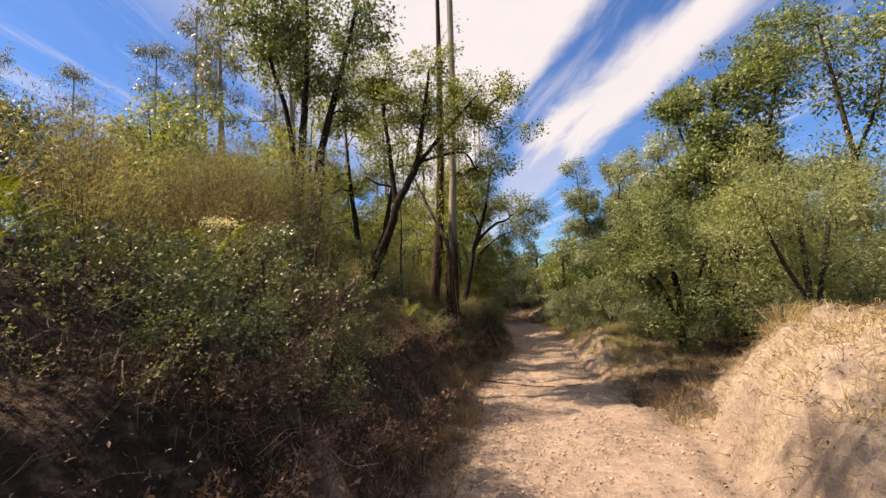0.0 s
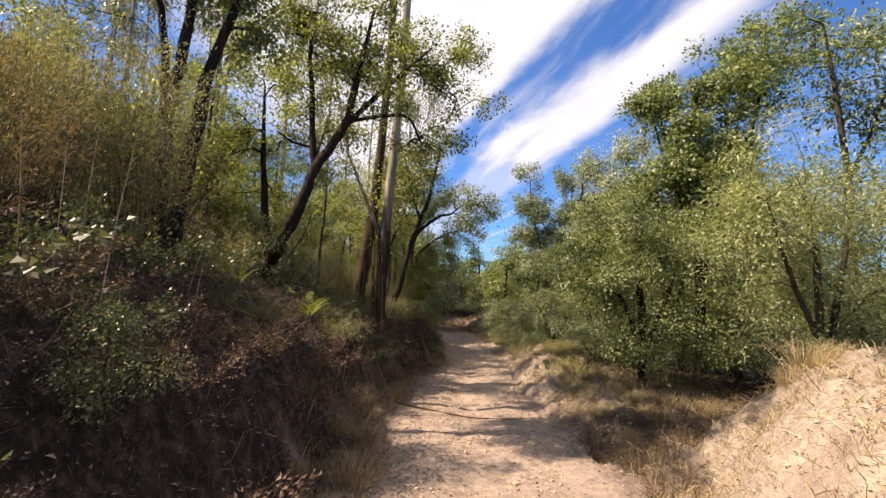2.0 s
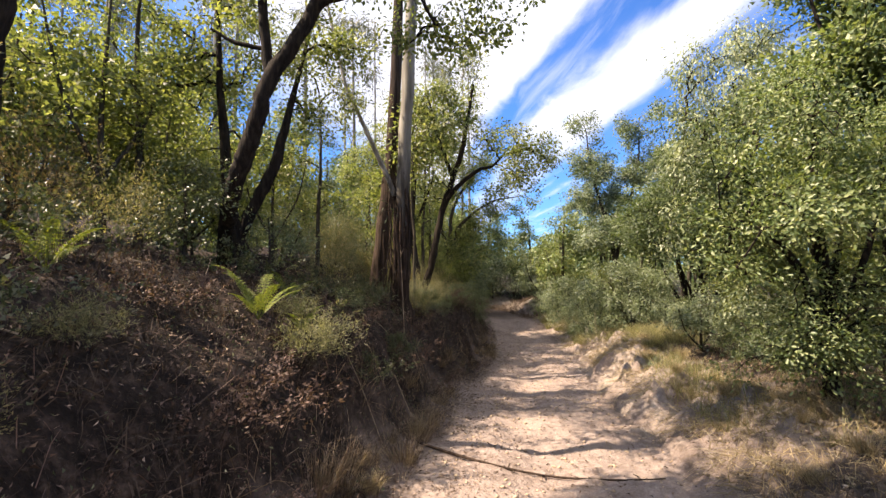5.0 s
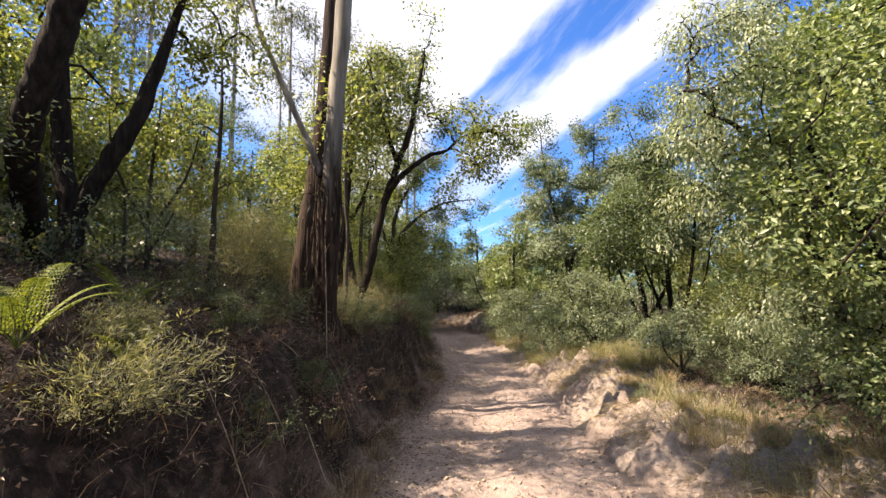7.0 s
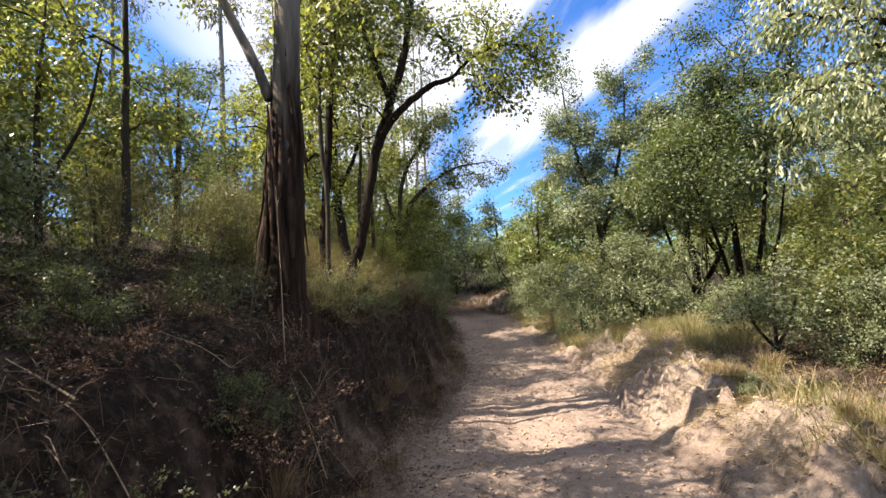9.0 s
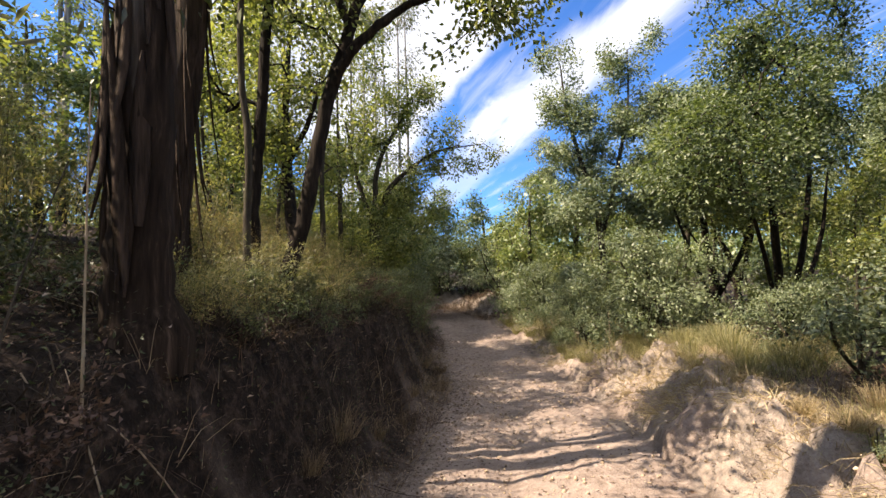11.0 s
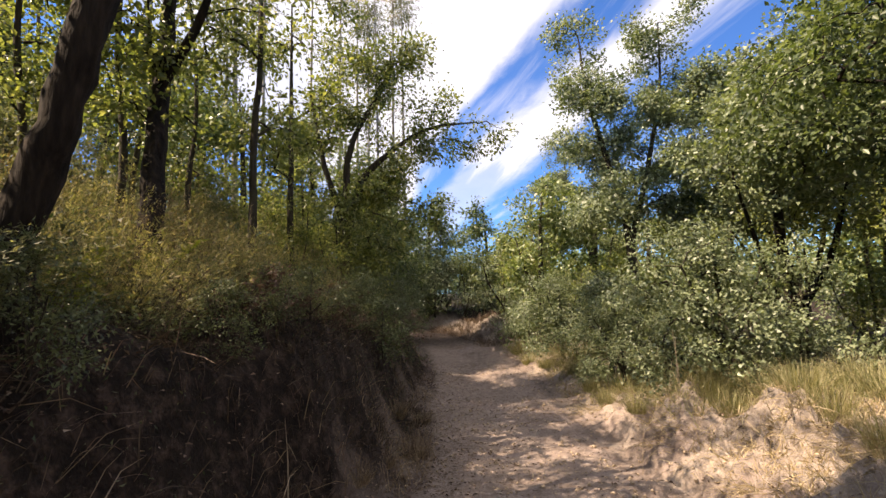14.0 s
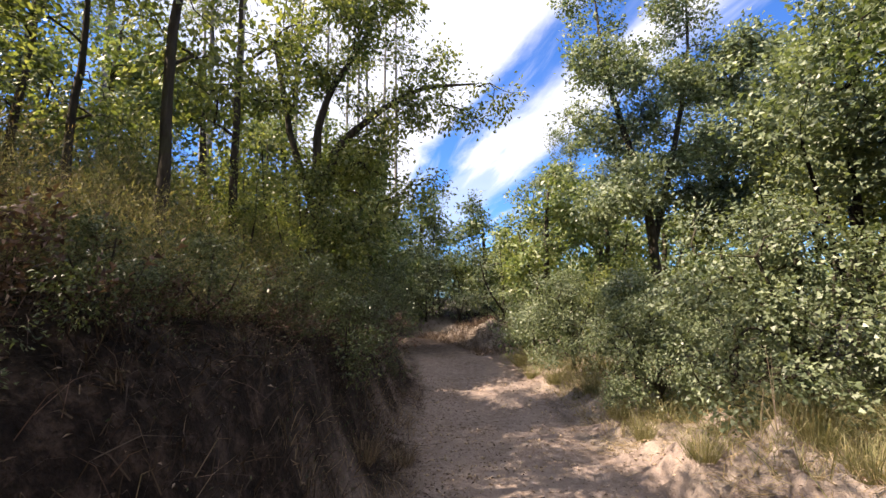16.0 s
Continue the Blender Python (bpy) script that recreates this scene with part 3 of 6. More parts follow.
def build_left_trees():
    tree("oak_tree", "dark-barked oak with three leaning stems on the bank", "tree", 11,
         [stem((-2.66, 9.25, None, 0.15), (-2.6, 9.22, 1.95, 0.135), (-2.54, 9.2, 2.54, 0.125), (-2.47, 9.2, 3.18, 0.115), (-2.37, 9.2, 3.82, 0.1), (-2.3, 9.2, 4.5, 0.08), (-1.9, 9.4, 6.2, 0.05), (-1.5, 9.6, 8.0, 0.025)),
          stem((-2.72, 9.2, 1.9, 0.12), (-2.82, 9.2, 3.09, 0.1), (-2.77, 9.2, 3.81, 0.09), (-2.71, 9.2, 4.5, 0.08), (-2.6, 9.3, 6.4, 0.05), (-2.6, 9.4, 8.6, 0.02)),
          stem((-2.8, 9.2, 2.9, 0.07), (-2.88, 9.2, 4.02, 0.06), (-2.95, 9.15, 5.0, 0.05), (-3.4, 9.0, 6.8, 0.025))],
         # last two crown masses, mostly out of view, added to shade track and hollow
         [(-2.4, 9.4, 6.9, 1.5, 1.2, 1.2), (-3.2, 8.6, 6.3, 1.0, 0.8, 0.9), (-3.8, 8.5, 5.0, 0.7, 0.6, 0.6), (-3.0, 8.7, 7.2, 1.1, 1.0, 0.9), (-2.1, 9.4, 5.5, 0.7, 0.6, 0.6), (-2.5, 7.5, 7.6, 1.0, 0.8, 0.7), (-2.6, 7.7, 9.0, 1.0, 0.8, 0.7)], 215, 100, OAK_LEAF, OAK_BARK, 0.075, 0.6, 0.12)
    trunk = stem((-2.1, 12.5, None, 0.13), (-2.02, 12.32, 1.58, 0.115), (-1.8, 11.85, 1.9, 0.108), (-1.63, 11.48, 2.15, 0.105), (-1.49, 11.3, 2.4, 0.102), (-1.35, 11.2, 2.66, 0.1), (-1.23, 11.13, 2.95, 0.098), (-1.12, 11.07, 3.2, 0.096), (-1.01, 11.07, 3.62, 0.093), (-0.52, 11.2, 4.55, 0.08), (-0.39, 11.2, 5.25, 0.065), (-0.27, 11.2, 5.95, 0.05), (-0.1, 11.3, 7.0, 0.025))
    tree("oak_tree", "gnarled dark oak leaning out over the track", "tree", 12,
         [trunk,
          stem((-1.04, 11.2, 3.6, 0.07), (-1.1, 11.2, 4.24, 0.06), (-1.18, 11.2, 5.12, 0.05), (-1.27, 11.2, 5.95, 0.04), (-1.2, 11.3, 7.0, 0.02)),
          stem((-0.5, 11.2, 4.55, 0.06), (0.04, 11.2, 5.17, 0.05), (0.51, 11.2, 5.68, 0.04), (1.05, 11.2, 6.25, 0.02)),
          stem((-0.45, 11.2, 4.62, 0.04), (-0.14, 11.2, 4.71, 0.038), (0.63, 11.1, 4.79, 0.03), (0.95, 11.1, 4.31, 0.015)),
          stem((-1.1, 11.2, 4.06, 0.03), (-1.45, 11.2, 4.13, 0.026), (-1.75, 11.2, 4.3, 0.014))],
         [(-0.4, 11.8, 6.7, 1.3, 1.1, 0.9), (0.7, 11.7, 6.2, 1.1, 1.0, 0.8), (1.2, 11.6, 4.9, 0.8, 0.7, 0.6), (0.1, 11.6, 5.6, 0.9, 0.8, 0.6), (1.5, 11.5, 4.2, 0.4, 0.5, 0.5), (-1.4, 11.6, 6.2, 0.9, 1.0, 1.0), (1.9, 11.7, 5.8, 0.9, 0.8, 0.8), (-1.7, 11.4, 4.5, 0.6, 0.7, 0.5), (0.3, 11.2, 5.2, 0.7, 0.7, 0.4)], 215, 104, GOLD_LEAF, OAK_BARK, 0.066, 0.64, 0.12)
    tree("oak_tree", "low dark oak forked like a V behind the leaning oak", "tree", 17,
         [stem((-2.1, 12.95, None, 0.12), (-2.13, 12.95, 1.98, 0.11), (-2.26, 13.0, 2.4, 0.1), (-2.32, 13.0, 3.0, 0.09), (-2.5, 13.1, 4.6, 0.05), (-2.6, 13.2, 6.0, 0.02)),
          stem((-2.08, 12.95, 1.95, 0.09), (-1.9, 13.0, 2.4, 0.1), (-1.6, 13.0, 3.0, 0.09), (-1.4, 13.3, 4.2, 0.05), (-1.1, 13.4, 5.6, 0.02))],
         [(-2.5, 13.2, 5.4, 1.1, 1.0, 1.0), (-1.2, 13.4, 5.0, 1.1, 1.0, 0.9), (-1.9, 13.6, 3.9, 1.0, 0.7, 0.6), (-3.7, 13.6, 3.6, 0.9, 0.8, 0.7), (-3.9, 13.9, 4.7, 1.1, 1.0, 0.9), (-2.9, 13.6, 4.9, 1.0, 0.8, 0.7), (-4.7, 13.4, 3.4, 0.9, 0.9, 0.8)], 150, 90, GOLD_LEAF, OAK_BARK, 0.066, 0.62, 0.13)
    tree("oak_tree", "oak with a dark leaning trunk and a bough across the track", "tree", 13,
         [stem((0.66, 16.62, None, 0.1), (0.72, 16.6, 0.99, 0.09), (0.87, 16.6, 1.47, 0.085), (1.0, 16.62, 2.11, 0.08), (1.12, 16.65, 2.68, 0.078), (1.37, 16.6, 3.48, 0.07), (1.66, 16.6, 4.38, 0.055), (1.9, 16.5, 5.8, 0.03)),
          stem((1.2, 16.6, 2.95, 0.06), (1.42, 16.45, 3.25, 0.055), (1.65, 16.4, 3.47, 0.05), (2.0, 16.35, 3.72, 0.04), (2.3, 16.2, 3.78, 0.03), (2.55, 16.1, 4.0, 0.02), (2.75, 15.95, 4.05, 0.01)),
          stem((1.4, 16.6, 3.6, 0.05), (1.1, 16.6, 4.5, 0.04), (0.8, 16.6, 5.6, 0.02))],
         [(1.8, 16.5, 5.3, 0.8, 0.8, 0.6), (2.6, 16.0, 4.4, 0.8, 0.7, 0.5), (3.1, 15.6, 3.2, 0.45, 0.45, 0.5), (2.9, 15.8, 3.8, 0.6, 0.5, 0.4), (0.9, 16.6, 5.0, 0.9, 0.9, 0.7), (0.9, 16.9, 3.6, 0.7, 0.7, 0.5)], 135, 84, GOLD_LEAF, OAK_BARK, 0.062, 0.64, 0.12)
    thin = tree("oak_sapling", "slender oak stem beside the leaning oak", "tree", 14,
                [stem((0.33, 16.8, None, 0.075), (0.33, 16.8, 1.5, 0.068), (0.37, 16.8, 2.08, 0.064), (0.42, 16.8, 2.63, 0.06), (0.5, 16.8, 3.6, 0.055), (0.6, 16.9, 5.4, 0.02))],
                [(0.6, 16.9, 5.0, 0.9, 0.9, 1.0), (0.2, 17.0, 3.6, 0.8, 0.7, 0.6)], 60, 84, GOLD_LEAF, OAK_BARK, 0.066, 0.62, 0.14)
    tree("oak_tree", "dark oak trunk leaning back into the wood", "tree", 19,
         [stem((0.6, 18.08, None, 0.1), (0.54, 18.2, 1.15, 0.092), (0.41, 18.55, 2.0, 0.085), (0.3, 18.9, 3.0, 0.07), (0.3, 19.1, 4.2, 0.045), (0.4, 19.2, 5.4, 0.02)),
          stem((0.34, 18.75, 2.6, 0.05), (0.7, 18.7, 3.3, 0.035), (1.0, 18.6, 4.2, 0.015))],
         [(0.4, 19.1, 4.8, 1.0, 0.9, 0.9), (-0.3, 18.8, 3.8, 0.8, 0.8, 0.6), (0.9, 18.6, 3.7, 0.7, 0.7, 0.6), (0.2, 18.4, 2.6, 0.5, 0.4, 0.4)], 90, 84, GOLD_LEAF, OAK_BARK, 0.062, 0.64, 0.13)
    slim = tree("oak_sapling", "thin dark oak sapling on the wooded bank", "tree", 15,
                [stem((-0.62, 20.05, None, 0.055), (-0.6, 20.0, 1.75, 0.048), (-0.58, 20.0, 2.4, 0.043), (-0.7, 20.0, 3.8, 0.03), (-0.6, 20.0, 5.2, 0.012))],
                [(-0.7, 20.0, 5.0, 0.9, 0.9, 1.0), (-1.3, 20.1, 3.8, 0.7, 0.7, 0.6), (-0.3, 20.0, 3.2, 0.5, 0.5, 0.4)], 44, 64, GOLD_LEAF, GREY_BARK, 0.068, 0.64, 0.14, "saplings on the bank")
    pale = tree("oak_sapling", "pale grey sapling stem close behind the eucalyptus", "tree", 18,
         [stem((0.5, 15.85, None, 0.036), (0.51, 15.85, 1.3, 0.033), (0.52, 15.9, 2.1, 0.032), (0.46, 15.9, 3.0, 0.03), (0.5, 16.0, 4.4, 0.02))],
         [(0.5, 16.0, 4.2, 0.7, 0.7, 0.8)], 35, 45, GOLD_LEAF, GREY_BARK, 0.1, 0.52, 0.14)
    copies(slim, [(-1.3, 14.6, 130, 0.85), (-0.8, 18.8, 10, 0.8), (-0.2, 20.8, 160, 0.9), (-3.4, 12.6, 330, 1.1), (-1.3, 21.8, 220, 1.0), (0.6, 20.8, 140, 1.15), (0.9, 22.3, 280, 1.15)])
    copies(pale, [(10.6, 22.6, 40, 0.9), (11.4, 24.0, 120, 1.0), (12.2, 22.4, 210, 0.9), (12.6, 25.4, 300, 1.0), (13.4, 23.6, 20, 1.1), (10.9, 26.4, 160, 1.0), (11.9, 20.4, 250, 0.9), (14.2, 26.0, 80, 1.1), (10.2, 20.6, 330, 0.8), (13.0, 20.8, 190, 1.0)])
    wood = tree("oak_tree", "leafy oak standing deeper in the wood", "tree", 20,
                [stem((-5.4, 17.6, None, 0.1), (-5.4, 17.5, 3.2, 0.085), (-5.2, 17.4, 5.0, 0.06), (-5.1, 17.4, 7.6, 0.025)), stem((-5.35, 17.5, 3.4, 0.06), (-6.0, 17.4, 5.0, 0.04), (-6.5, 17.3, 6.6, 0.015)), stem((-5.3, 17.5, 3.8, 0.05), (-4.6, 17.4, 5.2, 0.035), (-4.1, 17.4, 6.4, 0.015))],
                [(-5.2, 17.4, 7.6, 1.2, 1.1, 1.0), (-6.3, 17.3, 6.4, 1.1, 1.0, 0.9), (-4.2, 17.4, 6.2, 1.1, 1.0, 0.9), (-5.2, 17.3, 5.2, 1.4, 1.1, 0.9), (-4.3, 17.2, 4.3, 0.9, 0.9, 0.7), (-6.2, 17.2, 4.2, 1.0, 0.9, 0.7)], 110, 66, OAK_LEAF, GREY_BARK, 0.088, 0.66, 0.15, "oaks in the wood", simple=True)
    copies(wood, [(-7.6, 20.6, 150, 1.05), (-8.6, 16.4, 30, 1.0), (-4.8, 23.6, 110, 1.0), (-6.4, 27.6, 200, 1.15), (-9.6, 25.0, 70, 1.15), (-3.2, 30.0, 300, 1.05)])
    tree("oak_tree", "pale yellowing oak with a bough reaching over the track", "tree", 16,
         [stem((1.6, 24.1, None, 0.12), (1.62, 24.0, 1.2, 0.11), (1.62, 24.0, 1.9, 0.1), (1.85, 24.0, 2.7, 0.085), (2.03, 24.0, 3.2, 0.07), (2.7, 23.9, 3.77, 0.05), (3.38, 23.8, 4.15, 0.035), (4.3, 23.8, 4.3, 0.015)),
          stem((1.65, 24.0, 2.3, 0.08), (1.66, 24.0, 3.4, 0.07), (1.9, 24.0, 4.2, 0.055), (2.46, 24.0, 5.18, 0.04), (2.6, 24.0, 5.9, 0.02)),
          stem((1.62, 24.0, 2.0, 0.07), (1.2, 24.1, 3.4, 0.055), (0.9, 24.1, 5.0, 0.03))],
         [(2.3, 24.0, 5.0, 0.95, 0.9, 0.9), (3.5, 23.9, 4.3, 1.0, 0.7, 0.55), (0.9, 24.1, 4.2, 0.9, 0.9, 1.1), (2.3, 23.8, 3.4, 1.0, 0.8, 0.6), (4.5, 23.9, 4.0, 0.45, 0.45, 0.4), (1.9, 24.0, 1.9, 1.2, 0.8, 1.0), (2.9, 24.0, 2.6, 0.7, 0.7, 0.6), (3.0, 23.8, 3.95, 0.7, 0.5, 0.35)], 240, 84, GOLD_LEAF, GREY_BARK, 0.075, 0.64, 0.13)


build_left_trees()


def eucalyptus(name, label, seed, x, y, tall, radius, lean, crown, tips=70, per=60, size=0.15, group="", extra=()):
    z = ground_at(x, y)
    rows = [(x + lean[0] * t, y + lean[1] * t, None if t == 0 else z + tall * t, radius * (1 - 0.75 * t)) for t in (0, 0.12, 0.25, 0.45, 0.7, 1.0)]
    blobs = [(x + lean[0] * f + ox, y + lean[1] * f + oy, z + tall * f, r, r, r * 1.15) for f, ox, oy, r in crown]
    return tree(name, label, "tree", seed, [stem(*rows), *extra], blobs, tips, per, GUM_LEAF, GUM_BARK, size, 0.22, 0.3, group, droop=0.8, shell=0.3, twig=0.008, face_up=0.1, simple=True)


def build_eucalypts():
    big = tree("eucalyptus_tree", "tall pale eucalyptus with brown bark peeling at its foot", "tree", 21,
               [stem((0.29, 14.45, None, 0.2), (0.31, 14.42, 1.2, 0.165), (0.34, 14.4, 2.0, 0.15), (0.36, 14.4, 3.0, 0.133), (0.4, 14.4, 4.0, 0.122), (0.47, 14.4, 5.25, 0.115), (0.6, 14.5, 9.0, 0.1), (0.7, 14.4, 20.0, 0.04)),
                stem((0.2, 14.4, 2.8, 0.06), (0.05, 14.4, 3.2, 0.05), (-0.3, 14.4, 3.96, 0.042), (-0.54, 14.4, 4.51, 0.036), (-0.8, 14.4, 5.2, 0.03), (-1.3, 14.6, 7.5, 0.02))],
               [(0.7, 14.6, 18.0, 1.8, 1.8, 2.4), (0.9, 14.7, 14.5, 1.3, 1.3, 1.0), (-1.4, 14.6, 8.4, 0.8, 0.8, 0.9), (0.62, 14.4, 3.7, 0.28, 0.28, 0.9), (0.66, 14.35, 2.3, 0.25, 0.25, 0.7), (-0.1, 14.3, 4.4, 0.45, 0.4, 0.8), (0.0, 14.3, 2.4, 0.28, 0.28, 0.7), (0.3, 14.15, 3.2, 0.3, 0.2, 0.8), (0.4, 14.1, 5.0, 0.4, 0.3, 0.8)], 190, 34, GUM_LEAF, GUM_BARK, 0.14, 0.22, 0.25, droop=0.8, shell=0.3, twig=0.008, face_up=0.1)
    # loose ribbons of bark round the foot
    rng = np.random.default_rng(22)
    for k in range(26):
        a, z0 = rng.random() * 6.28, 0.7 + rng.random() * 1.8
        r0 = 0.192 - 0.02 * (z0 - 0.45)
        n = 6
        t = np.linspace(0, 1, n)
        long = 0.5 + rng.random() * 0.9
        rad = r0 + 0.01 + 0.10 * rng.random() * (1 - t) ** 2
        aa = a + 0.25 * (t - 0.5) * rng.normal()
        P = np.stack([0.31 + rad * np.cos(aa), 14.43 + rad * np.sin(aa), z0 + long * t], -1)
        w = (0.02 + 0.035 * rng.random()) * np.sin(math.pi * (0.1 + 0.85 * t))
        tang = np.stack([-np.sin(aa), np.cos(aa), 0 * aa], -1)
        out = np.stack([np.cos(aa), np.sin(aa), 0 * aa], -1) * 0.006
        V = np.concatenate([P - tang * w[:, None], P + out * 2, P + tang * w[:, None], P - out])
        i = np.arange(n - 1)
        F = np.concatenate([np.stack([i + p * n, i + 1 + p * n, i + 1 + q * n, i + q * n], -1) for p, q in ((0, 1), (1, 2), (2, 3), (3, 0))])
        part("bark_strip", mesh_from("bark_strip", V - np.array(big.location), F, STRIP_BARK, smooth=True), big, "loose brown strip of bark")
    dark = tree("eucalyptus_tree", "dark leaning eucalyptus hung with strips of bark", "tree", 25,
                [stem((-0.36, 16.25, None, 0.21), (-0.3, 16.22, 1.3, 0.18), (-0.16, 16.2, 2.6, 0.165), (0.0, 16.2, 4.2, 0.15), (0.2, 16.2, 9.0, 0.1), (0.3, 16.2, 16.0, 0.04))],
                [(0.3, 16.2, 15.0, 1.6, 1.6, 1.8), (0.1, 16.2, 11.5, 1.0, 1.0, 0.8)], 50, 40, GUM_LEAF, STRIP_BARK, 0.14, 0.22, 0.25, droop=0.8, shell=0.3, twig=0.008, face_up=0.1)
    for k in range(12):
        a, z0, long = rng.uniform(-1.6, 1.6), rng.uniform(1.3, 3.4), rng.uniform(0.5, 1.3)
        x0 = -0.3 + 0.105 * (z0 - 1.3)
        P = np.array([(x0 + 0.19 * math.cos(a), 16.22 + 0.19 * math.sin(a) * 0.9, z0 + 0.4), (x0 + 0.23 * math.cos(a), 16.22 + 0.23 * math.sin(a), z0 - 0.3 * long), (x0 + (0.26 + 0.1 * rng.random()) * math.cos(a), 16.22 + 0.25 * math.sin(a), z0 - 0.8 * long)])
        v, f = tube(bowed(np.hstack([P, np.full((3, 1), 0.012)]), 4)[:, :3], np.linspace(0.016, 0.004, 9), 5, rng, 0.1)
        part("bark_strip", mesh_from("bark_strip", v - np.array(dark.location), f, STRIP_BARK, smooth=True), dark, "loose hanging strip of dark bark")
    far = eucalyptus("eucalyptus_tree", "tall slender eucalyptus on the wooded slope", 23, -16.5, 31.0, 17.0, 0.17, (0.3, 0),
                     [(0.85, 0, 0, 1.6), (0.95, 0.2, 0, 1.4), (0.72, -0.3, 0.3, 1.2), (0.78, 0.6, -0.4, 1.1)], 70, 36, 0.3, "eucalypts on the slope")
    thin = eucalyptus("eucalyptus_tree", "thin bare-stemmed eucalyptus pole beyond the bend", 24, 3.0, 38.0, 17.0, 0.11, (0.2, 0),
                      [(0.93, 0, 0, 0.8), (0.75, 0.3, 0, 0.6), (0.6, -0.3, 0.2, 0.6), (0.45, 0.2, 0.1, 0.5)], 45, 24, 0.24, "eucalypts beyond the bend")
    copies(far, [(-18.6, 30.0, 70, 0.86), (-15.2, 33.0, 200, 0.95), (-23.0, 29.0, 140, 0.72), (-26.5, 27.0, 20, 0.66), (-12.0, 34.0, 300, 0.9), (-9.5, 30.0, 30, 0.95), (-6.5, 33.0, 110, 1.0), (-7.5, 24.0, 250, 0.9), (-10.5, 22.0, 80, 0.85), (-4.0, 36.0, 160, 1.0), (-13.5, 26.0, 10, 0.8)])
    # two more out of view, added only so their shade falls on the track
    copies(far, [(-9.9, 1.4, 160, 0.85), (-8.4, 2.3, 250, 0.75)])
    copies(thin, [(1.8, 39.5, 80, 1.0), (2.4, 36.5, 190, 0.9), (3.8, 41.0, 270, 1.05), (0.4, 37.0, 40, 1.0), (-1.4, 40.0, 330, 1.1), (-2.6, 35.0, 120, 0.95), (-5.0, 38.0, 220, 1.05), (1.0, 43.0, 60, 1.1)])


build_eucalypts()


def build_right_trees():
    tree("grey_willow", "pale grey-green willow shrub behind the grassy mound", "shrub", 31,
         [stem((6.0, 7.7, None, 0.06), (5.9, 7.6, 1.9, 0.045), (5.7, 7.6, 3.0, 0.02)), stem((6.05, 7.6, 1.0, 0.045), (6.4, 7.7, 2.2, 0.035), (6.7, 7.8, 3.2, 0.015)), stem((5.95, 7.6, 1.0, 0.04), (5.4, 7.5, 1.9, 0.03), (5.0, 7.4, 2.8, 0.012))],
         [(5.7, 7.6, 3.0, 1.0, 0.9, 0.8), (6.8, 7.9, 2.7, 1.0, 1.0, 1.0), (5.3, 7.6, 2.1, 0.9, 0.8, 0.7), (6.2, 7.9, 1.5, 1.4, 0.8, 0.7), (7.4, 8.2, 1.8, 0.8, 0.8, 0.9)], 320, 150, PALE_LEAF, GREY_BARK, 0.055, 0.34, 0.14, twig=0.003, simple=True)
    tree("holm_oak", "bushy green oak with leaves down to the ground", "tree", 32,
         [stem((5.5, 11.0, None, 0.09), (5.5, 11.0, 1.0, 0.08), (5.4, 11.0, 2.2, 0.05), (5.5, 11.0, 3.4, 0.02)), stem((5.5, 11.0, 0.4, 0.06), (5.0, 10.8, 1.4, 0.045), (4.4, 10.7, 2.0, 0.02)), stem((5.55, 11.0, 0.5, 0.05), (6.1, 11.1, 1.6, 0.035), (6.5, 11.2, 2.6, 0.015))],
         [(5.4, 10.9, 2.7, 1.0, 1.0, 1.0), (4.5, 10.8, 1.8, 0.8, 0.9, 0.8), (6.2, 11.0, 2.2, 0.9, 1.0, 1.1), (5.1, 10.7, 1.0, 1.1, 0.8, 0.7), (6.2, 10.8, 0.9, 0.8, 0.7, 0.6)], 260, 160, OAK_LEAF, OAK_BARK, 0.052, 0.5, 0.14)
    tree("oak_tree", "tall leafy oak standing behind the roadside bushes", "tree", 33,
         [stem((7.9, 12.6, None, 0.13), (7.8, 12.5, 2.2, 0.11), (7.5, 12.4, 4.2, 0.08), (7.6, 12.3, 6.8, 0.04)), stem((7.8, 12.5, 2.0, 0.08), (8.7, 12.4, 4.4, 0.06), (9.4, 12.4, 7.0, 0.03), (9.5, 12.4, 8.4, 0.015)), stem((7.6, 12.4, 3.0, 0.05), (6.9, 12.3, 4.4, 0.035), (6.5, 12.3, 5.6, 0.02))],
         [(7.4, 12.3, 6.0, 1.0, 1.0, 0.9), (7.7, 12.3, 7.0, 1.0, 1.0, 0.9), (9.4, 12.4, 7.6, 0.9, 1.0, 1.3), (9.2, 12.4, 5.8, 0.9, 1.0, 0.9), (6.6, 12.3, 4.9, 0.9, 1.0, 0.9), (8.3, 12.3, 4.4, 1.5, 1.2, 0.9), (7.0, 12.4, 3.3, 1.2, 1.1, 0.9), (8.6, 12.2, 2.6, 1.2, 1.0, 0.9), (6.9, 12.2, 4.1, 0.9, 0.9, 0.7)], 380, 130, OAK_LEAF, OAK_BARK, 0.095, 0.65, 0.14, simple=True)
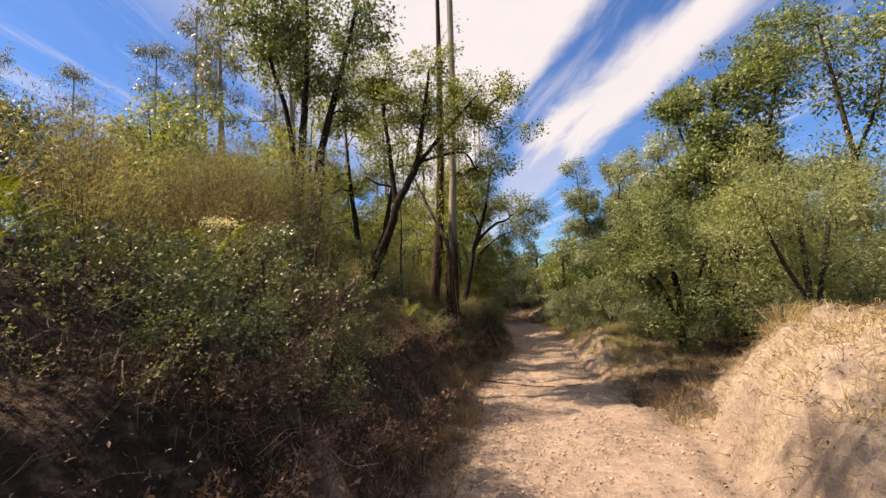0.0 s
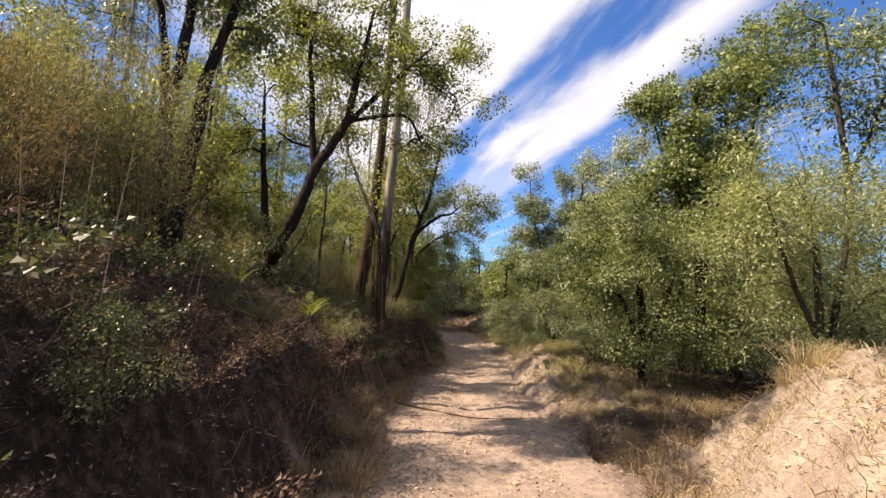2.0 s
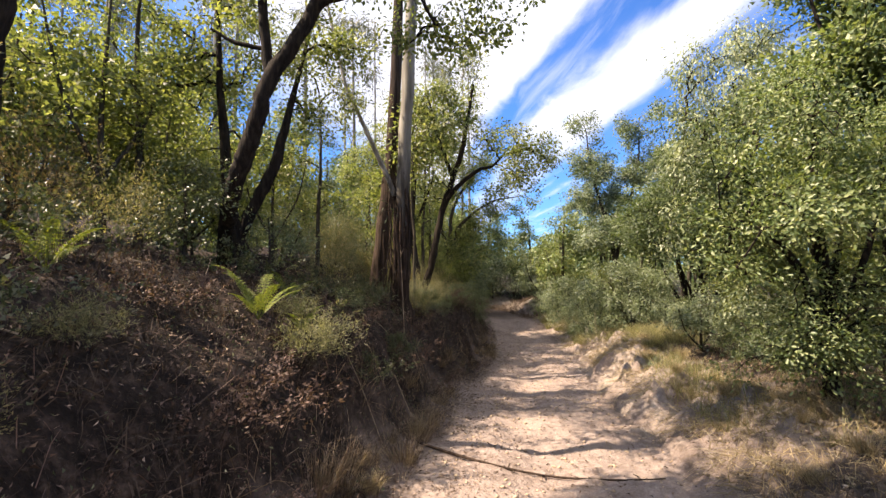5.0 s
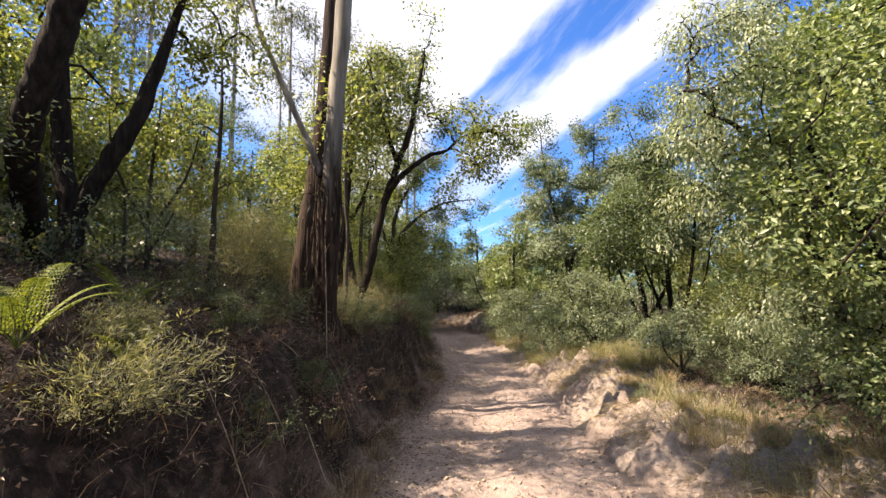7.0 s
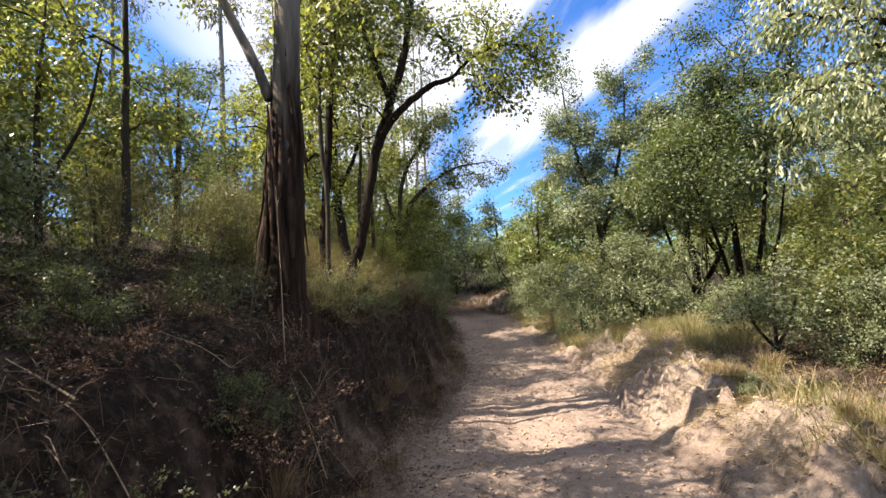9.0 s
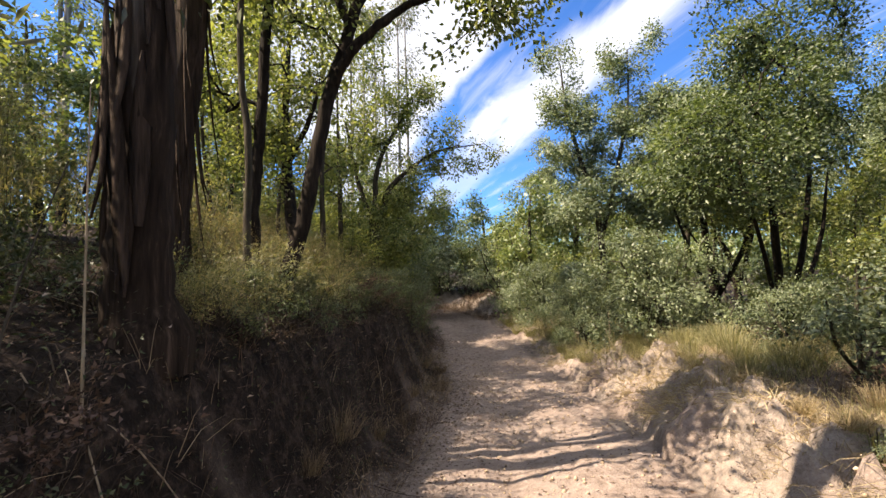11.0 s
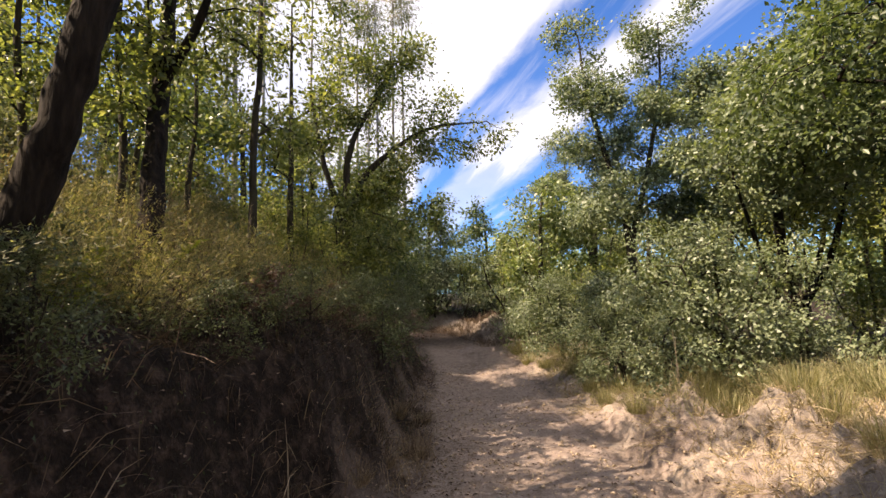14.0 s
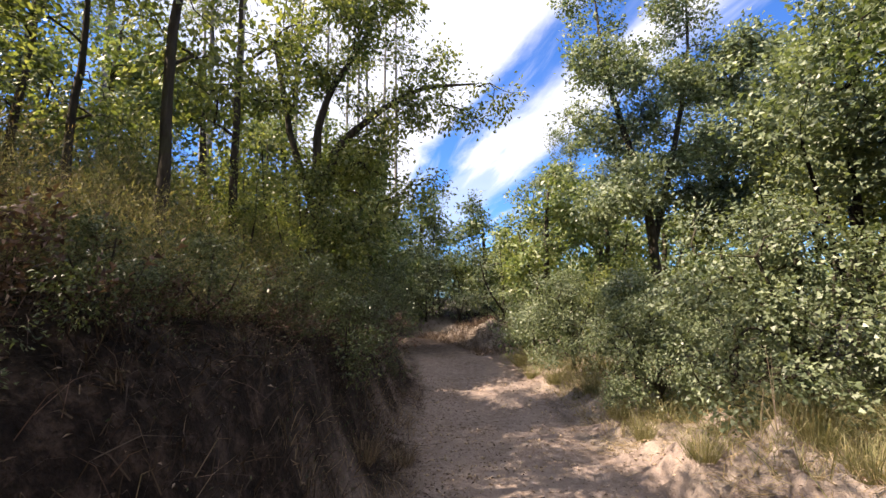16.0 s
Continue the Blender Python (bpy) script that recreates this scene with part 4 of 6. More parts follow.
    tree("thin_tree", "sparse purplish-twigged tree above the willow", "tree", 34,
         [stem((9.4, 10.2, None, 0.08), (9.2, 10.1, 3.5, 0.065), (8.85, 10.0, 5.5, 0.045), (8.6, 10.0, 7.0, 0.02)), stem((9.1, 10.1, 3.8, 0.045), (9.8, 10.0, 5.4, 0.03), (10.2, 10.0, 7.0, 0.012))],
         [(8.7, 10.0, 6.8, 0.9, 0.9, 1.1), (9.9, 10.0, 6.2, 1.2, 1.1, 1.3), (9.3, 10.2, 4.6, 1.0, 0.9, 0.8)], 170, 34, OAK_LEAF, GREY_BARK, 0.1, 0.5, 0.2, twig=0.005)
    tree("holm_oak", "oak with pale hanging sprays of leaves over the verge", "tree", 35,
         [stem((8.5, 14.0, None, 0.13), (8.25, 14.0, 0.9, 0.12), (7.87, 14.0, 1.9, 0.1), (7.58, 14.0, 3.19, 0.08), (7.3, 13.8, 4.6, 0.04)), stem((7.85, 14.0, 1.95, 0.07), (7.0, 13.6, 2.8, 0.055), (6.0, 13.3, 3.4, 0.035), (5.2, 13.0, 3.5, 0.015)), stem((8.2, 14.0, 1.1, 0.07), (8.7, 14.3, 2.6, 0.05), (9.0, 14.6, 4.2, 0.025))],
         [(5.6, 13.2, 3.0, 1.05, 1.0, 0.9), (6.3, 13.5, 4.2, 1.2, 1.2, 1.0), (7.6, 13.8, 4.9, 1.3, 1.2, 1.0), (5.7, 13.3, 1.9, 0.8, 0.8, 0.7), (6.8, 13.5, 2.4, 1.0, 1.0, 1.0), (8.7, 14.2, 3.9, 1.0, 1.0, 1.1), (5.6, 13.1, 1.0, 0.4, 0.5, 0.5), (6.3, 13.3, 1.2, 0.6, 0.6, 0.6)], 320, 110, SPRAY_LEAF, OAK_BARK, 0.07, 0.36, 0.14, droop=1.1)
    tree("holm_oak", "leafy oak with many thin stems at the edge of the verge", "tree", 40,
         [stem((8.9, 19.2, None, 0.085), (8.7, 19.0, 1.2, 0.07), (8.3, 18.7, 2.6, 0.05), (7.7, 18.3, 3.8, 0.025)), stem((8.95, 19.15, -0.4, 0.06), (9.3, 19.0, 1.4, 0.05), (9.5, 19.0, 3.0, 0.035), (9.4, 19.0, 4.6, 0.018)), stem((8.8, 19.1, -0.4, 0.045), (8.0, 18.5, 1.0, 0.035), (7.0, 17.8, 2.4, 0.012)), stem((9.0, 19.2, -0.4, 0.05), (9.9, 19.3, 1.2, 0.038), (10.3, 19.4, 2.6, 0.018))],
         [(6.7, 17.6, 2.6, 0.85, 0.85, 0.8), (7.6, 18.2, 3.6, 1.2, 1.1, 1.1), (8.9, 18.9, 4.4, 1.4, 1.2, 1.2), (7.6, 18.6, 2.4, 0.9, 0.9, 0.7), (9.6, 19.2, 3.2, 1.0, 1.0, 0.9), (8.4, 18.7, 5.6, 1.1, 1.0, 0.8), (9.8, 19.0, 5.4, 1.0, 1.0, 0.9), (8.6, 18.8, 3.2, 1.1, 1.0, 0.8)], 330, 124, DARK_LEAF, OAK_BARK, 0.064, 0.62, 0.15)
    round_oak = tree("holm_oak", "rounded grey-green oak with several leaning stems", "tree", 36,
                     [stem((10.1, 22.4, None, 0.11), (10.0, 22.3, 0.6, 0.1), (9.6, 22.0, 1.8, 0.08), (9.4, 21.8, 3.6, 0.04)), stem((10.1, 22.4, 0.0, 0.08), (10.6, 22.0, 1.2, 0.06), (11.0, 21.8, 2.8, 0.03)), stem((10.0, 22.4, 0.0, 0.06), (9.2, 22.0, 1.2, 0.045), (8.5, 21.7, 2.6, 0.02))],
                     [(9.5, 21.7, 4.0, 1.3, 1.2, 1.1), (10.9, 21.7, 3.8, 1.1, 1.1, 1.2), (8.6, 21.6, 2.9, 1.0, 1.0, 0.9), (9.9, 21.8, 5.0, 0.9, 0.9, 0.7), (10.0, 21.6, 2.5, 1.4, 1.0, 0.7)], 240, 110, HOLM_LEAF, OAK_BARK, 0.085, 0.66, 0.16, simple=True)
    tall = tree("oak_tree", "tall upright oak with two columns of grey-green leaves", "tree", 37,
                [stem((9.2, 26.2, None, 0.12), (9.0, 26.1, 1.6, 0.11), (8.75, 26.0, 3.2, 0.09), (8.3, 26.0, 4.6, 0.07), (7.95, 26.0, 6.1, 0.05), (7.8, 26.0, 7.6, 0.02)), stem((9.0, 26.1, 1.8, 0.09), (9.6, 26.0, 4.0, 0.07), (10.1, 26.0, 6.2, 0.04), (10.2, 26.0, 8.2, 0.02))],
                [(7.75, 26.0, 7.4, 0.85, 0.8, 1.0), (8.0, 26.0, 5.4, 0.95, 0.9, 1.1), (9.6, 26.0, 5.6, 0.8, 0.9, 0.8), (10.2, 26.0, 7.6, 1.2, 1.1, 1.1), (10.6, 26.0, 5.8, 1.2, 1.1, 0.9), (9.2, 26.0, 4.2, 1.0, 1.0, 0.8), (10.7, 26.0, 3.4, 1.1, 1.0, 1.0), (8.2, 26.0, 2.9, 0.9, 0.9, 0.8)], 380, 125, HOLM_LEAF, GREY_BARK, 0.092, 0.7, 0.16, simple=True)
    low = tree("holm_oak", "low pale-leaved oak bush with several stems", "shrub", 38,
               [stem((7.4, 20.9, None, 0.06), (7.4, 20.9, 0.3, 0.05), (7.2, 20.7, 1.3, 0.02)), stem((7.4, 20.9, -0.5, 0.05), (7.0, 20.7, 0.3, 0.035), (6.6, 20.6, 1.0, 0.015)), stem((7.4, 20.9, -0.5, 0.05), (7.9, 20.9, 0.4, 0.035), (8.2, 20.9, 1.1, 0.015))],
               [(7.1, 20.7, 1.15, 0.75, 0.7, 0.45), (6.5, 20.6, 0.7, 0.5, 0.5, 0.4), (8.0, 20.9, 1.0, 0.7, 0.7, 0.5), (7.3, 20.6, 0.5, 0.7, 0.6, 0.4), (7.3, 20.6, -0.3, 1.1, 0.8, 0.35)], 150, 100, HOLM_LEAF, GREY_BARK, 0.056, 0.7, 0.12, simple=True)
    end = tree("oak_tree", "short dense oak closing the view at the bend", "tree", 39,
               [stem((7.5, 28.8, None, 0.1), (7.4, 28.7, 1.0, 0.09), (7.4, 28.6, 2.6, 0.06), (7.5, 28.5, 4.2, 0.02)), stem((7.4, 28.7, 0.3, 0.06), (6.8, 28.5, 1.4, 0.04), (6.5, 28.4, 2.4, 0.015))],
               [(7.5, 28.6, 3.8, 0.95, 0.9, 0.9), (6.8, 28.4, 2.4, 0.9, 0.8, 0.8), (8.2, 28.6, 2.6, 1.0, 0.9, 0.9), (7.2, 28.3, 1.0, 1.2, 0.8, 0.8), (8.6, 28.5, 1.2, 0.8, 0.8, 0.7), (7.5, 28.2, 0.0, 1.4, 0.8, 0.5)], 150, 46, OAK_LEAF, GREY_BARK, 0.128, 0.66, 0.16, simple=True)
    copies(round_oak, [(12.6, 16.0, 120, 0.95), (13.5, 12.0, 60, 0.9), (15.0, 20.5, 200, 1.0), (13.0, 25.0, 300, 1.0), (11.8, 8.4, 150, 0.9), (9.0, 4.0, 80, 0.6)])
    copies(tall, [(13.2, 28.0, 100, 0.9), (16.5, 24.0, 100, 0.85), (11.0, 33.0, 150, 0.8)])
    copies(low, [(7.3, 17.2, 130, 0.5), (9.2, 23.4, 220, 0.9), (7.2, 24.0, 60, 0.8), (8.0, 15.4, 310, 0.6), (9.6, 15.8, 10, 0.8), (8.8, 9.2, 90, 0.8), (10.6, 11.4, 190, 0.9), (6.7, 22.6, 340, 0.6), (6.9, 26.0, 20, 0.75)])
    copies(end, [(9.4, 29.4, 90, 0.95), (7.0, 34.4, 200, 0.95), (4.6, 36.0, 30, 1.1), (3.2, 34.6, 120, 1.0), (8.4, 32.0, 320, 1.0), (2.2, 28.0, 60, 0.75), (2.6, 30.2, 170, 0.8), (1.2, 30.2, 10, 1.0), (0.6, 27.2, 240, 0.9), (12.0, 30.5, 80, 1.0)])
    # first two are unseen, added behind the start to shade the track
    copies(end, [(-7.5, -2.0, 310, 1.1), (-6.5, -7.0, 200, 1.2), (-3.6, 24.8, 140, 0.9), (-8.4, 14.2, 40, 1.0), (-7.4, 19.5, 160, 1.05), (-3.2, 27.0, 70, 1.1), (-6.0, 23.5, 330, 1.1), (-10.8, 16.5, 110, 1.1), (-9.5, 9.5, 50, 0.6), (-1.4, 27.4, 210, 1.0)])


build_right_trees()


def shoots(name, label, category, seed, x, y, rx, ry, tall, count, leaf, needle=0.019, group="", lean=(0, 0), per=48, slim=0.17, fluff=0.04, wood_mat=None):
    """A feathery shrub: many thin bowed shoots, each lined with small needles."""
    rng = np.random.default_rng(seed)
    z = ground_at(x, y)
    top = tagged(new(name), label, category, group)
    top.location = (x, y, z)
    a, r = rng.random(count) * 6.283, np.sqrt(rng.random(count))
    root = np.stack([np.cos(a) * r * rx * 0.35, np.sin(a) * r * ry * 0.35, 0 * a - 0.05], -1)
    H = tall * (0.55 + 0.5 * rng.random(count)) * (1.05 - 0.35 * r)
    tip = np.stack([np.cos(a) * r * rx + lean[0], np.sin(a) * r * ry + lean[1], H], -1) + rng.normal(size=(count, 3)) * 0.07
    bow = root * 0.4 + tip * 0.6 + np.array([0, 0, 1]) * (H * 0.14)[:, None]
    wood = []
    t = np.linspace(0, 1, 4)[:, None]
    for k in range(0, count, 2):
        P = root[k] * (1 - t) ** 2 + 2 * bow[k] * t * (1 - t) + tip[k] * t ** 2
        wood.append(tube(P, np.linspace(0.003, 0.0007, 4) * (0.7 + 0.6 * rng.random()), 3))
    v, f = joined(wood)
    part("stalk_clump", mesh_from("stalk_clump", v, f, wood_mat or GREY_BARK), top, kind="stuff")
    k = np.repeat(np.arange(count), per)
    sprays = 7
    pick = rng.integers(0, sprays, count * per)
    t = ((0.25 + 0.75 * rng.random((count, sprays)) ** 0.8)[k, pick])[:, None]
    P = root[k] * (1 - t) ** 2 + 2 * bow[k] * t * (1 - t) + tip[k] * t ** 2
    along = unit(tip - bow)[:, None, :] + rng.normal(size=(count, sprays, 3)) * np.array([0.75, 0.75, 0.35])
    reach = (0.10 + 0.16 * rng.random((count, sprays))) * tall ** 0.5
    u = rng.random(count * per)[:, None]
    spray = unit(along)[k, pick] * reach[k, pick][:, None]
    P = P + spray * u + np.array([0, 0, 0.12]) * u * u * reach[k, pick][:, None] + rng.normal(size=P.shape) * fluff * 0.4
    way = unit(spray) + rng.normal(size=P.shape) * 0.45
    L = needle * (1 + 1.6 * rng.random(len(P)))
    v, f = blades(rng, P, way, L, L * slim * 1.3, 0.12, 0.3, True)
    part("foliage", mesh_from("foliage", v, f, leaf), top, kind="stuff")
    return top


def build_shrubs():
    a = shoots("heath_bush", "tall brownish heath bush on the bank", "shrub", 41, -2.95, 6.6, 0.85, 0.9, 1.75, 150, HEATH, 0.024, per=46, slim=0.17)
    b = shoots("broom_bush", "feathery yellow-green broom bush", "shrub", 42, -2.3, 7.9, 0.8, 0.8, 1.9, 95, BROOM, 0.029, per=32)
    c = shoots("broom_bush", "low spreading broom bush on the bank's edge", "shrub", 43, 0.55, 17.6, 0.7, 0.7, 0.7, 100, BROOM, 0.018, lean=(0.25, -0.1), per=58)
    copies(a, [(-2.45, 5.7, 220, 0.85), (-2.9, 6.0, 330, 0.9), (-3.6, 4.6, 60, 0.8), (-3.2, 5.6, 150, 0.85), (-3.9, 7.6, 200, 1.0), (-3.1, 10.2, 300, 0.75), (-0.6, 18.6, 20, 0.7), (-4.8, 5.8, 100, 1.0), (-0.2, 20.0, 240, 0.75)])
    heath = shoots("tree_heath", "tall feathery olive tree heath on top of the bank", "shrub", 44, -2.4, 7.7, 0.75, 0.7, 2.75, 170, OLIVE, 0.033, per=64, fluff=0.085)
    copies(heath, [(-2.9, 7.1, 80, 0.82), (-3.5, 7.8, 170, 0.9), (-3.7, 6.9, 260, 0.8), (-4.2, 5.4, 20, 0.75), (-3.9, 8.6, 120, 0.9), (-1.3, 17.7, 40, 0.6), (-1.9, 19.1, 200, 0.7), (-0.9, 20.3, 300, 0.55), (-0.3, 21.6, 140, 0.5), (-2.5, 16.9, 10, 0.9), (-0.6, 22.6, 90, 0.8), (-2.0, 20.9, 250, 0.95)])
    copies(b, [(-2.8, 3.6, 30, 0.7), (-3.4, 3.0, 110, 0.8), (-2.3, 4.9, 250, 0.62), (-4.3, 3.6, 310, 0.9), (-1.9, 9.9, 190, 0.55), (-4.4, 9.2, 70, 1.0), (-0.5, 16.9, 130, 0.8), (0.1, 18.9, 280, 0.85), (-1.2, 15.6, 10, 0.8), (0.3, 21.6, 160, 0.9), (1.0, 22.8, 220, 0.7)])
    copies(b, [(-0.8, 13.2, 90, 0.6), (-4.6, 1.8, 20, 0.9), (-0.1, 17.7, 60, 0.6), (-0.35, 18.3, 150, 0.65), (0.25, 19.6, 240, 0.6), (0.75, 20.6, 330, 0.6), (0.6, 21.9, 30, 0.7), (1.2, 23.6, 120, 0.65), (-1.9, 17.6, 210, 0.9), (-1.0, 20.2, 300, 0.8), (-3.1, 4.2, 200, 0.75)])
    copies(b, [(-3.9, 2.6, 290, 0.8), (0.2, 17.2, 15, 0.5), (-0.2, 16.4, 75, 0.5), (0.45, 18.3, 135, 0.5), (0.7, 19.2, 195, 0.5), (0.55, 20.0, 255, 0.6), (1.0, 21.2, 315, 0.55), (1.2, 22.2, 45, 0.6), (1.5, 23.6, 105, 0.6), (1.7, 24.8, 165, 0.6), (2.1, 26.2, 225, 0.6)])
    low = shoots("broom_bush", "small sunlit feathery broom hanging over the bank", "shrub", 50, -0.4, 10.35, 0.42, 0.42, 0.45, 90, OLIVE, 0.02, lean=(0.2, -0.08), per=56, slim=0.13, fluff=0.03)
    copies(low, [(-0.75, 10.95, 60, 0.7), (0.35, 17.9, 0, 0.7), (0.6, 19.7, 30, 0.7), (0.1, 16.4, 10, 0.7), (-1.0, 8.2, 330, 0.6)])
    side = random.Random(51)
    copies(low, [(float(track_x(y)) - float(np.interp(y, HALF_Y, HALF_W)) - side.uniform(1.15, 1.8), y, side.uniform(-50, 50), side.uniform(0.5, 0.85)) for y in np.arange(15.4, 27.5, 0.9)])
    copies(b, [(0.55, 16.9, 20, 0.42), (0.1, 17.3, 100, 0.5), (0.75, 17.6, 190, 0.42), (0.4, 18.0, 280, 0.5), (0.95, 18.5, 50, 0.42), (0.5, 18.9, 140, 0.52), (1.2, 19.3, 230, 0.42), (0.8, 19.8, 320, 0.5), (1.5, 20.3, 80, 0.42), (-0.4, 17.0, 170, 0.55), (-0.1, 18.4, 260, 0.55)])
    copies(a, [(0.2, 16.7, 60, 0.45), (0.7, 18.2, 150, 0.45), (1.0, 19.0, 240, 0.42), (0.3, 19.4, 330, 0.5), (-0.7, 17.6, 30, 0.6)])
    hang = shoots("broom_bush", "broom hanging over the top of the cut bank", "shrub", 54, 0.2, 15.5, 0.6, 0.5, 0.5, 70, OLIVE, 0.018, lean=(0.35, -0.05), per=56, slim=0.15, fluff=0.03)
    copies(hang, [(float(track_x(y)) - float(np.interp(y, HALF_Y, HALF_W)) - side.uniform(1.3, 1.7), y, side.uniform(-35, 35), side.uniform(0.6, 0.9)) for y in np.arange(16.3, 27.5, 1.1)])
    copies(c, [(0.4, 16.6, 100, 0.7), (1.1, 19.4, 200, 0.8), (1.3, 20.9, 310, 0.85), (1.7, 22.6, 40, 0.85), (2.0, 24.6, 150, 0.8), (2.5, 26.6, 260, 0.8), (0.6, 18.6, 70, 0.75), (0.45, 15.0, 330, 0.6), (-0.75, 7.2, 240, 0.5), (7.0, 17.0, 10, 0.7), (7.4, 22.0, 120, 0.7), (6.9, 20.0, 220, 0.75), (6.8, 25.5, 80, 0.8), (6.3, 27.0, 170, 0.8), (8.2, 18.3, 300, 0.8)])


build_shrubs()


def build_understorey():
    """Scrub that fills the spaces between the trees, down to the ground."""
    scrub = tree("oak_scrub", "leafy yellow-green oak scrub with many thin stems", "shrub", 45,
                 [stem((-3.0, 14.0, None, 0.04), (-3.0, 14.0, 3.2, 0.03), (-2.9, 14.0, 4.6, 0.012)), stem((-3.0, 14.0, 2.2, 0.03), (-3.5, 14.1, 3.2, 0.022), (-3.7, 14.2, 4.2, 0.01)), stem((-3.0, 14.0, 2.2, 0.03), (-2.5, 13.8, 3.1, 0.02), (-2.3, 13.7, 3.9, 0.01))],
                 [(-3.0, 14.0, 4.2, 0.9, 0.9, 0.8), (-3.6, 14.1, 3.4, 0.8, 0.8, 0.8), (-2.4, 13.8, 3.3, 0.8, 0.8, 0.8), (-3.0, 13.9, 2.6, 1.0, 0.9, 0.6)], 60, 80, GOLD_LEAF, GREY_BARK, 0.078, 0.7, 0.15, "scrub under the trees", twig=0.004, simple=True)
    scrub.location = (-4.4, 14.2, ground_at(-4.4, 14.2) - 0.05)
    copies(scrub, [(-3.5, 11.9, 90, 1.1), (-4.3, 15.9, 200, 0.8), (-2.2, 14.8, 20, 0.85), (-3.9, 18.6, 310, 0.75), (-3.8, 13.2, 140, 0.8), (-5.6, 13.6, 60, 1.1), (-4.9, 16.8, 200, 0.8), (-3.0, 22.2, 140, 0.8), (-0.9, 23.2, 230, 0.7), (0.6, 25.2, 110, 0.9), (1.5, 26.6, 330, 0.8), (1.9, 29.0, 180, 1.0)])
    copies(scrub, [(-4.7, 11.9, 80, 0.9), (-4.6, 15.2, 240, 0.9), (-4.9, 20.6, 130, 1.0), (-6.8, 11.0, 190, 1.1), (-5.6, 8.4, 150, 0.6), (-6.4, 4.6, 280, 0.7), (0.9, 22.6, 140, 0.55), (1.5, 23.4, 250, 0.6), (3.0, 33.6, 90, 1.0), (2.2, 34.0, 200, 1.1)])
    copies(scrub, [(8.4, 10.8, 130, 0.8), (8.8, 12.6, 250, 0.8), (8.3, 16.6, 90, 0.65), (10.0, 17.0, 310, 0.8), (10.8, 14.4, 200, 0.9), (11.2, 21.8, 170, 0.8), (9.4, 26.6, 40, 0.9), (7.9, 26.9, 260, 0.75), (12.0, 12.0, 340, 1.0), (9.6, 13.4, 30, 1.1)])
    copies(scrub, [(10.6, 16.4, 75, 1.1), (10.4, 8.2, 110, 0.9), (7.6, 6.0, 220, 0.7), (13.4, 18.4, 70, 1.0), (14.4, 22.4, 300, 1.0), (7.9, 31.4, 120, 0.9), (6.2, 34.2, 240, 0.9), (5.0, 35.2, 350, 1.1), (7.8, 30.4, 100, 1.1)])
    bush = tree("evergreen_bush", "dense dark-green bush on the verge", "shrub", 46,
                [stem((7.0, 16.2, None, 0.03), (7.0, 16.2, 0.2, 0.025), (7.05, 16.2, 0.8, 0.01)), stem((7.0, 16.2, -0.4, 0.025), (6.6, 16.1, 0.0, 0.02), (6.4, 16.0, 0.5, 0.01)), stem((7.0, 16.2, -0.4, 0.025), (7.4, 16.3, 0.1, 0.02), (7.6, 16.4, 0.6, 0.01))],
                [(7.0, 16.2, 0.5, 0.7, 0.7, 0.5), (6.5, 16.0, 0.1, 0.55, 0.6, 0.45), (7.5, 16.3, 0.2, 0.6, 0.6, 0.45), (7.0, 16.1, -0.2, 0.9, 0.8, 0.22)], 38, 64, HOLM_LEAF, GREY_BARK, 0.054, 0.68, 0.12, "bushes along the verge", twig=0.004, simple=True)
    copies(bush, [(5.0, 14.4, 40, 0.22)])
    rng = random.Random(47)
    rows = [(6.7 + 0.17 * max(0, y - 12) + rng.uniform(-0.2, 1.6), y + rng.uniform(-0.5, 0.5), rng.uniform(0, 360), rng.uniform(0.5, 1.1)) for y in np.arange(8.6, 30, 1.15)]
    copies(bush, [(x + 0.9 * (y < 19), y, turn, k * (0.75 if y < 19 else 1.0)) for i, (x, y, turn, k) in enumerate(rows) if y > 19 or i % 2])
    rows = [(8.2 + 0.1 * max(0, y - 12) + rng.uniform(-0.5, 3.5), y + rng.uniform(-0.5, 0.5), rng.uniform(0, 360), rng.uniform(0.8, 1.4)) for y in np.arange(5, 31, 1.5)]
    copies(bush, rows)
    rows = [(float(track_x(y)) - 3.5 - rng.uniform(0.6, 3.4), y + rng.uniform(-0.5, 0.5), rng.uniform(0, 360), rng.uniform(0.5, 1.0)) for y in np.arange(10.0, 30, 1.7)]
    shade = tree("evergreen_bush", "dense dark-leaved bush in the shade of the oaks", "shrub", 53,
                 [stem((-4.0, 15.0, None, 0.035), (-4.0, 15.0, 2.6, 0.028), (-3.9, 15.0, 3.4, 0.01)), stem((-4.0, 15.0, 1.9, 0.03), (-4.5, 14.9, 2.4, 0.022), (-4.8, 14.8, 2.9, 0.01)), stem((-4.0, 15.0, 1.9, 0.03), (-3.5, 15.1, 2.4, 0.022), (-3.2, 15.1, 3.0, 0.01))],
                 [(-4.0, 15.0, 3.0, 0.8, 0.8, 0.6), (-4.7, 14.9, 2.6, 0.7, 0.7, 0.6), (-3.3, 15.1, 2.6, 0.7, 0.7, 0.6), (-4.0, 14.8, 2.1, 1.1, 0.9, 0.4)], 80, 52, SHADE_LEAF, GREY_BARK, 0.075, 0.55, 0.14, "bushes in the shade", twig=0.004, simple=True)
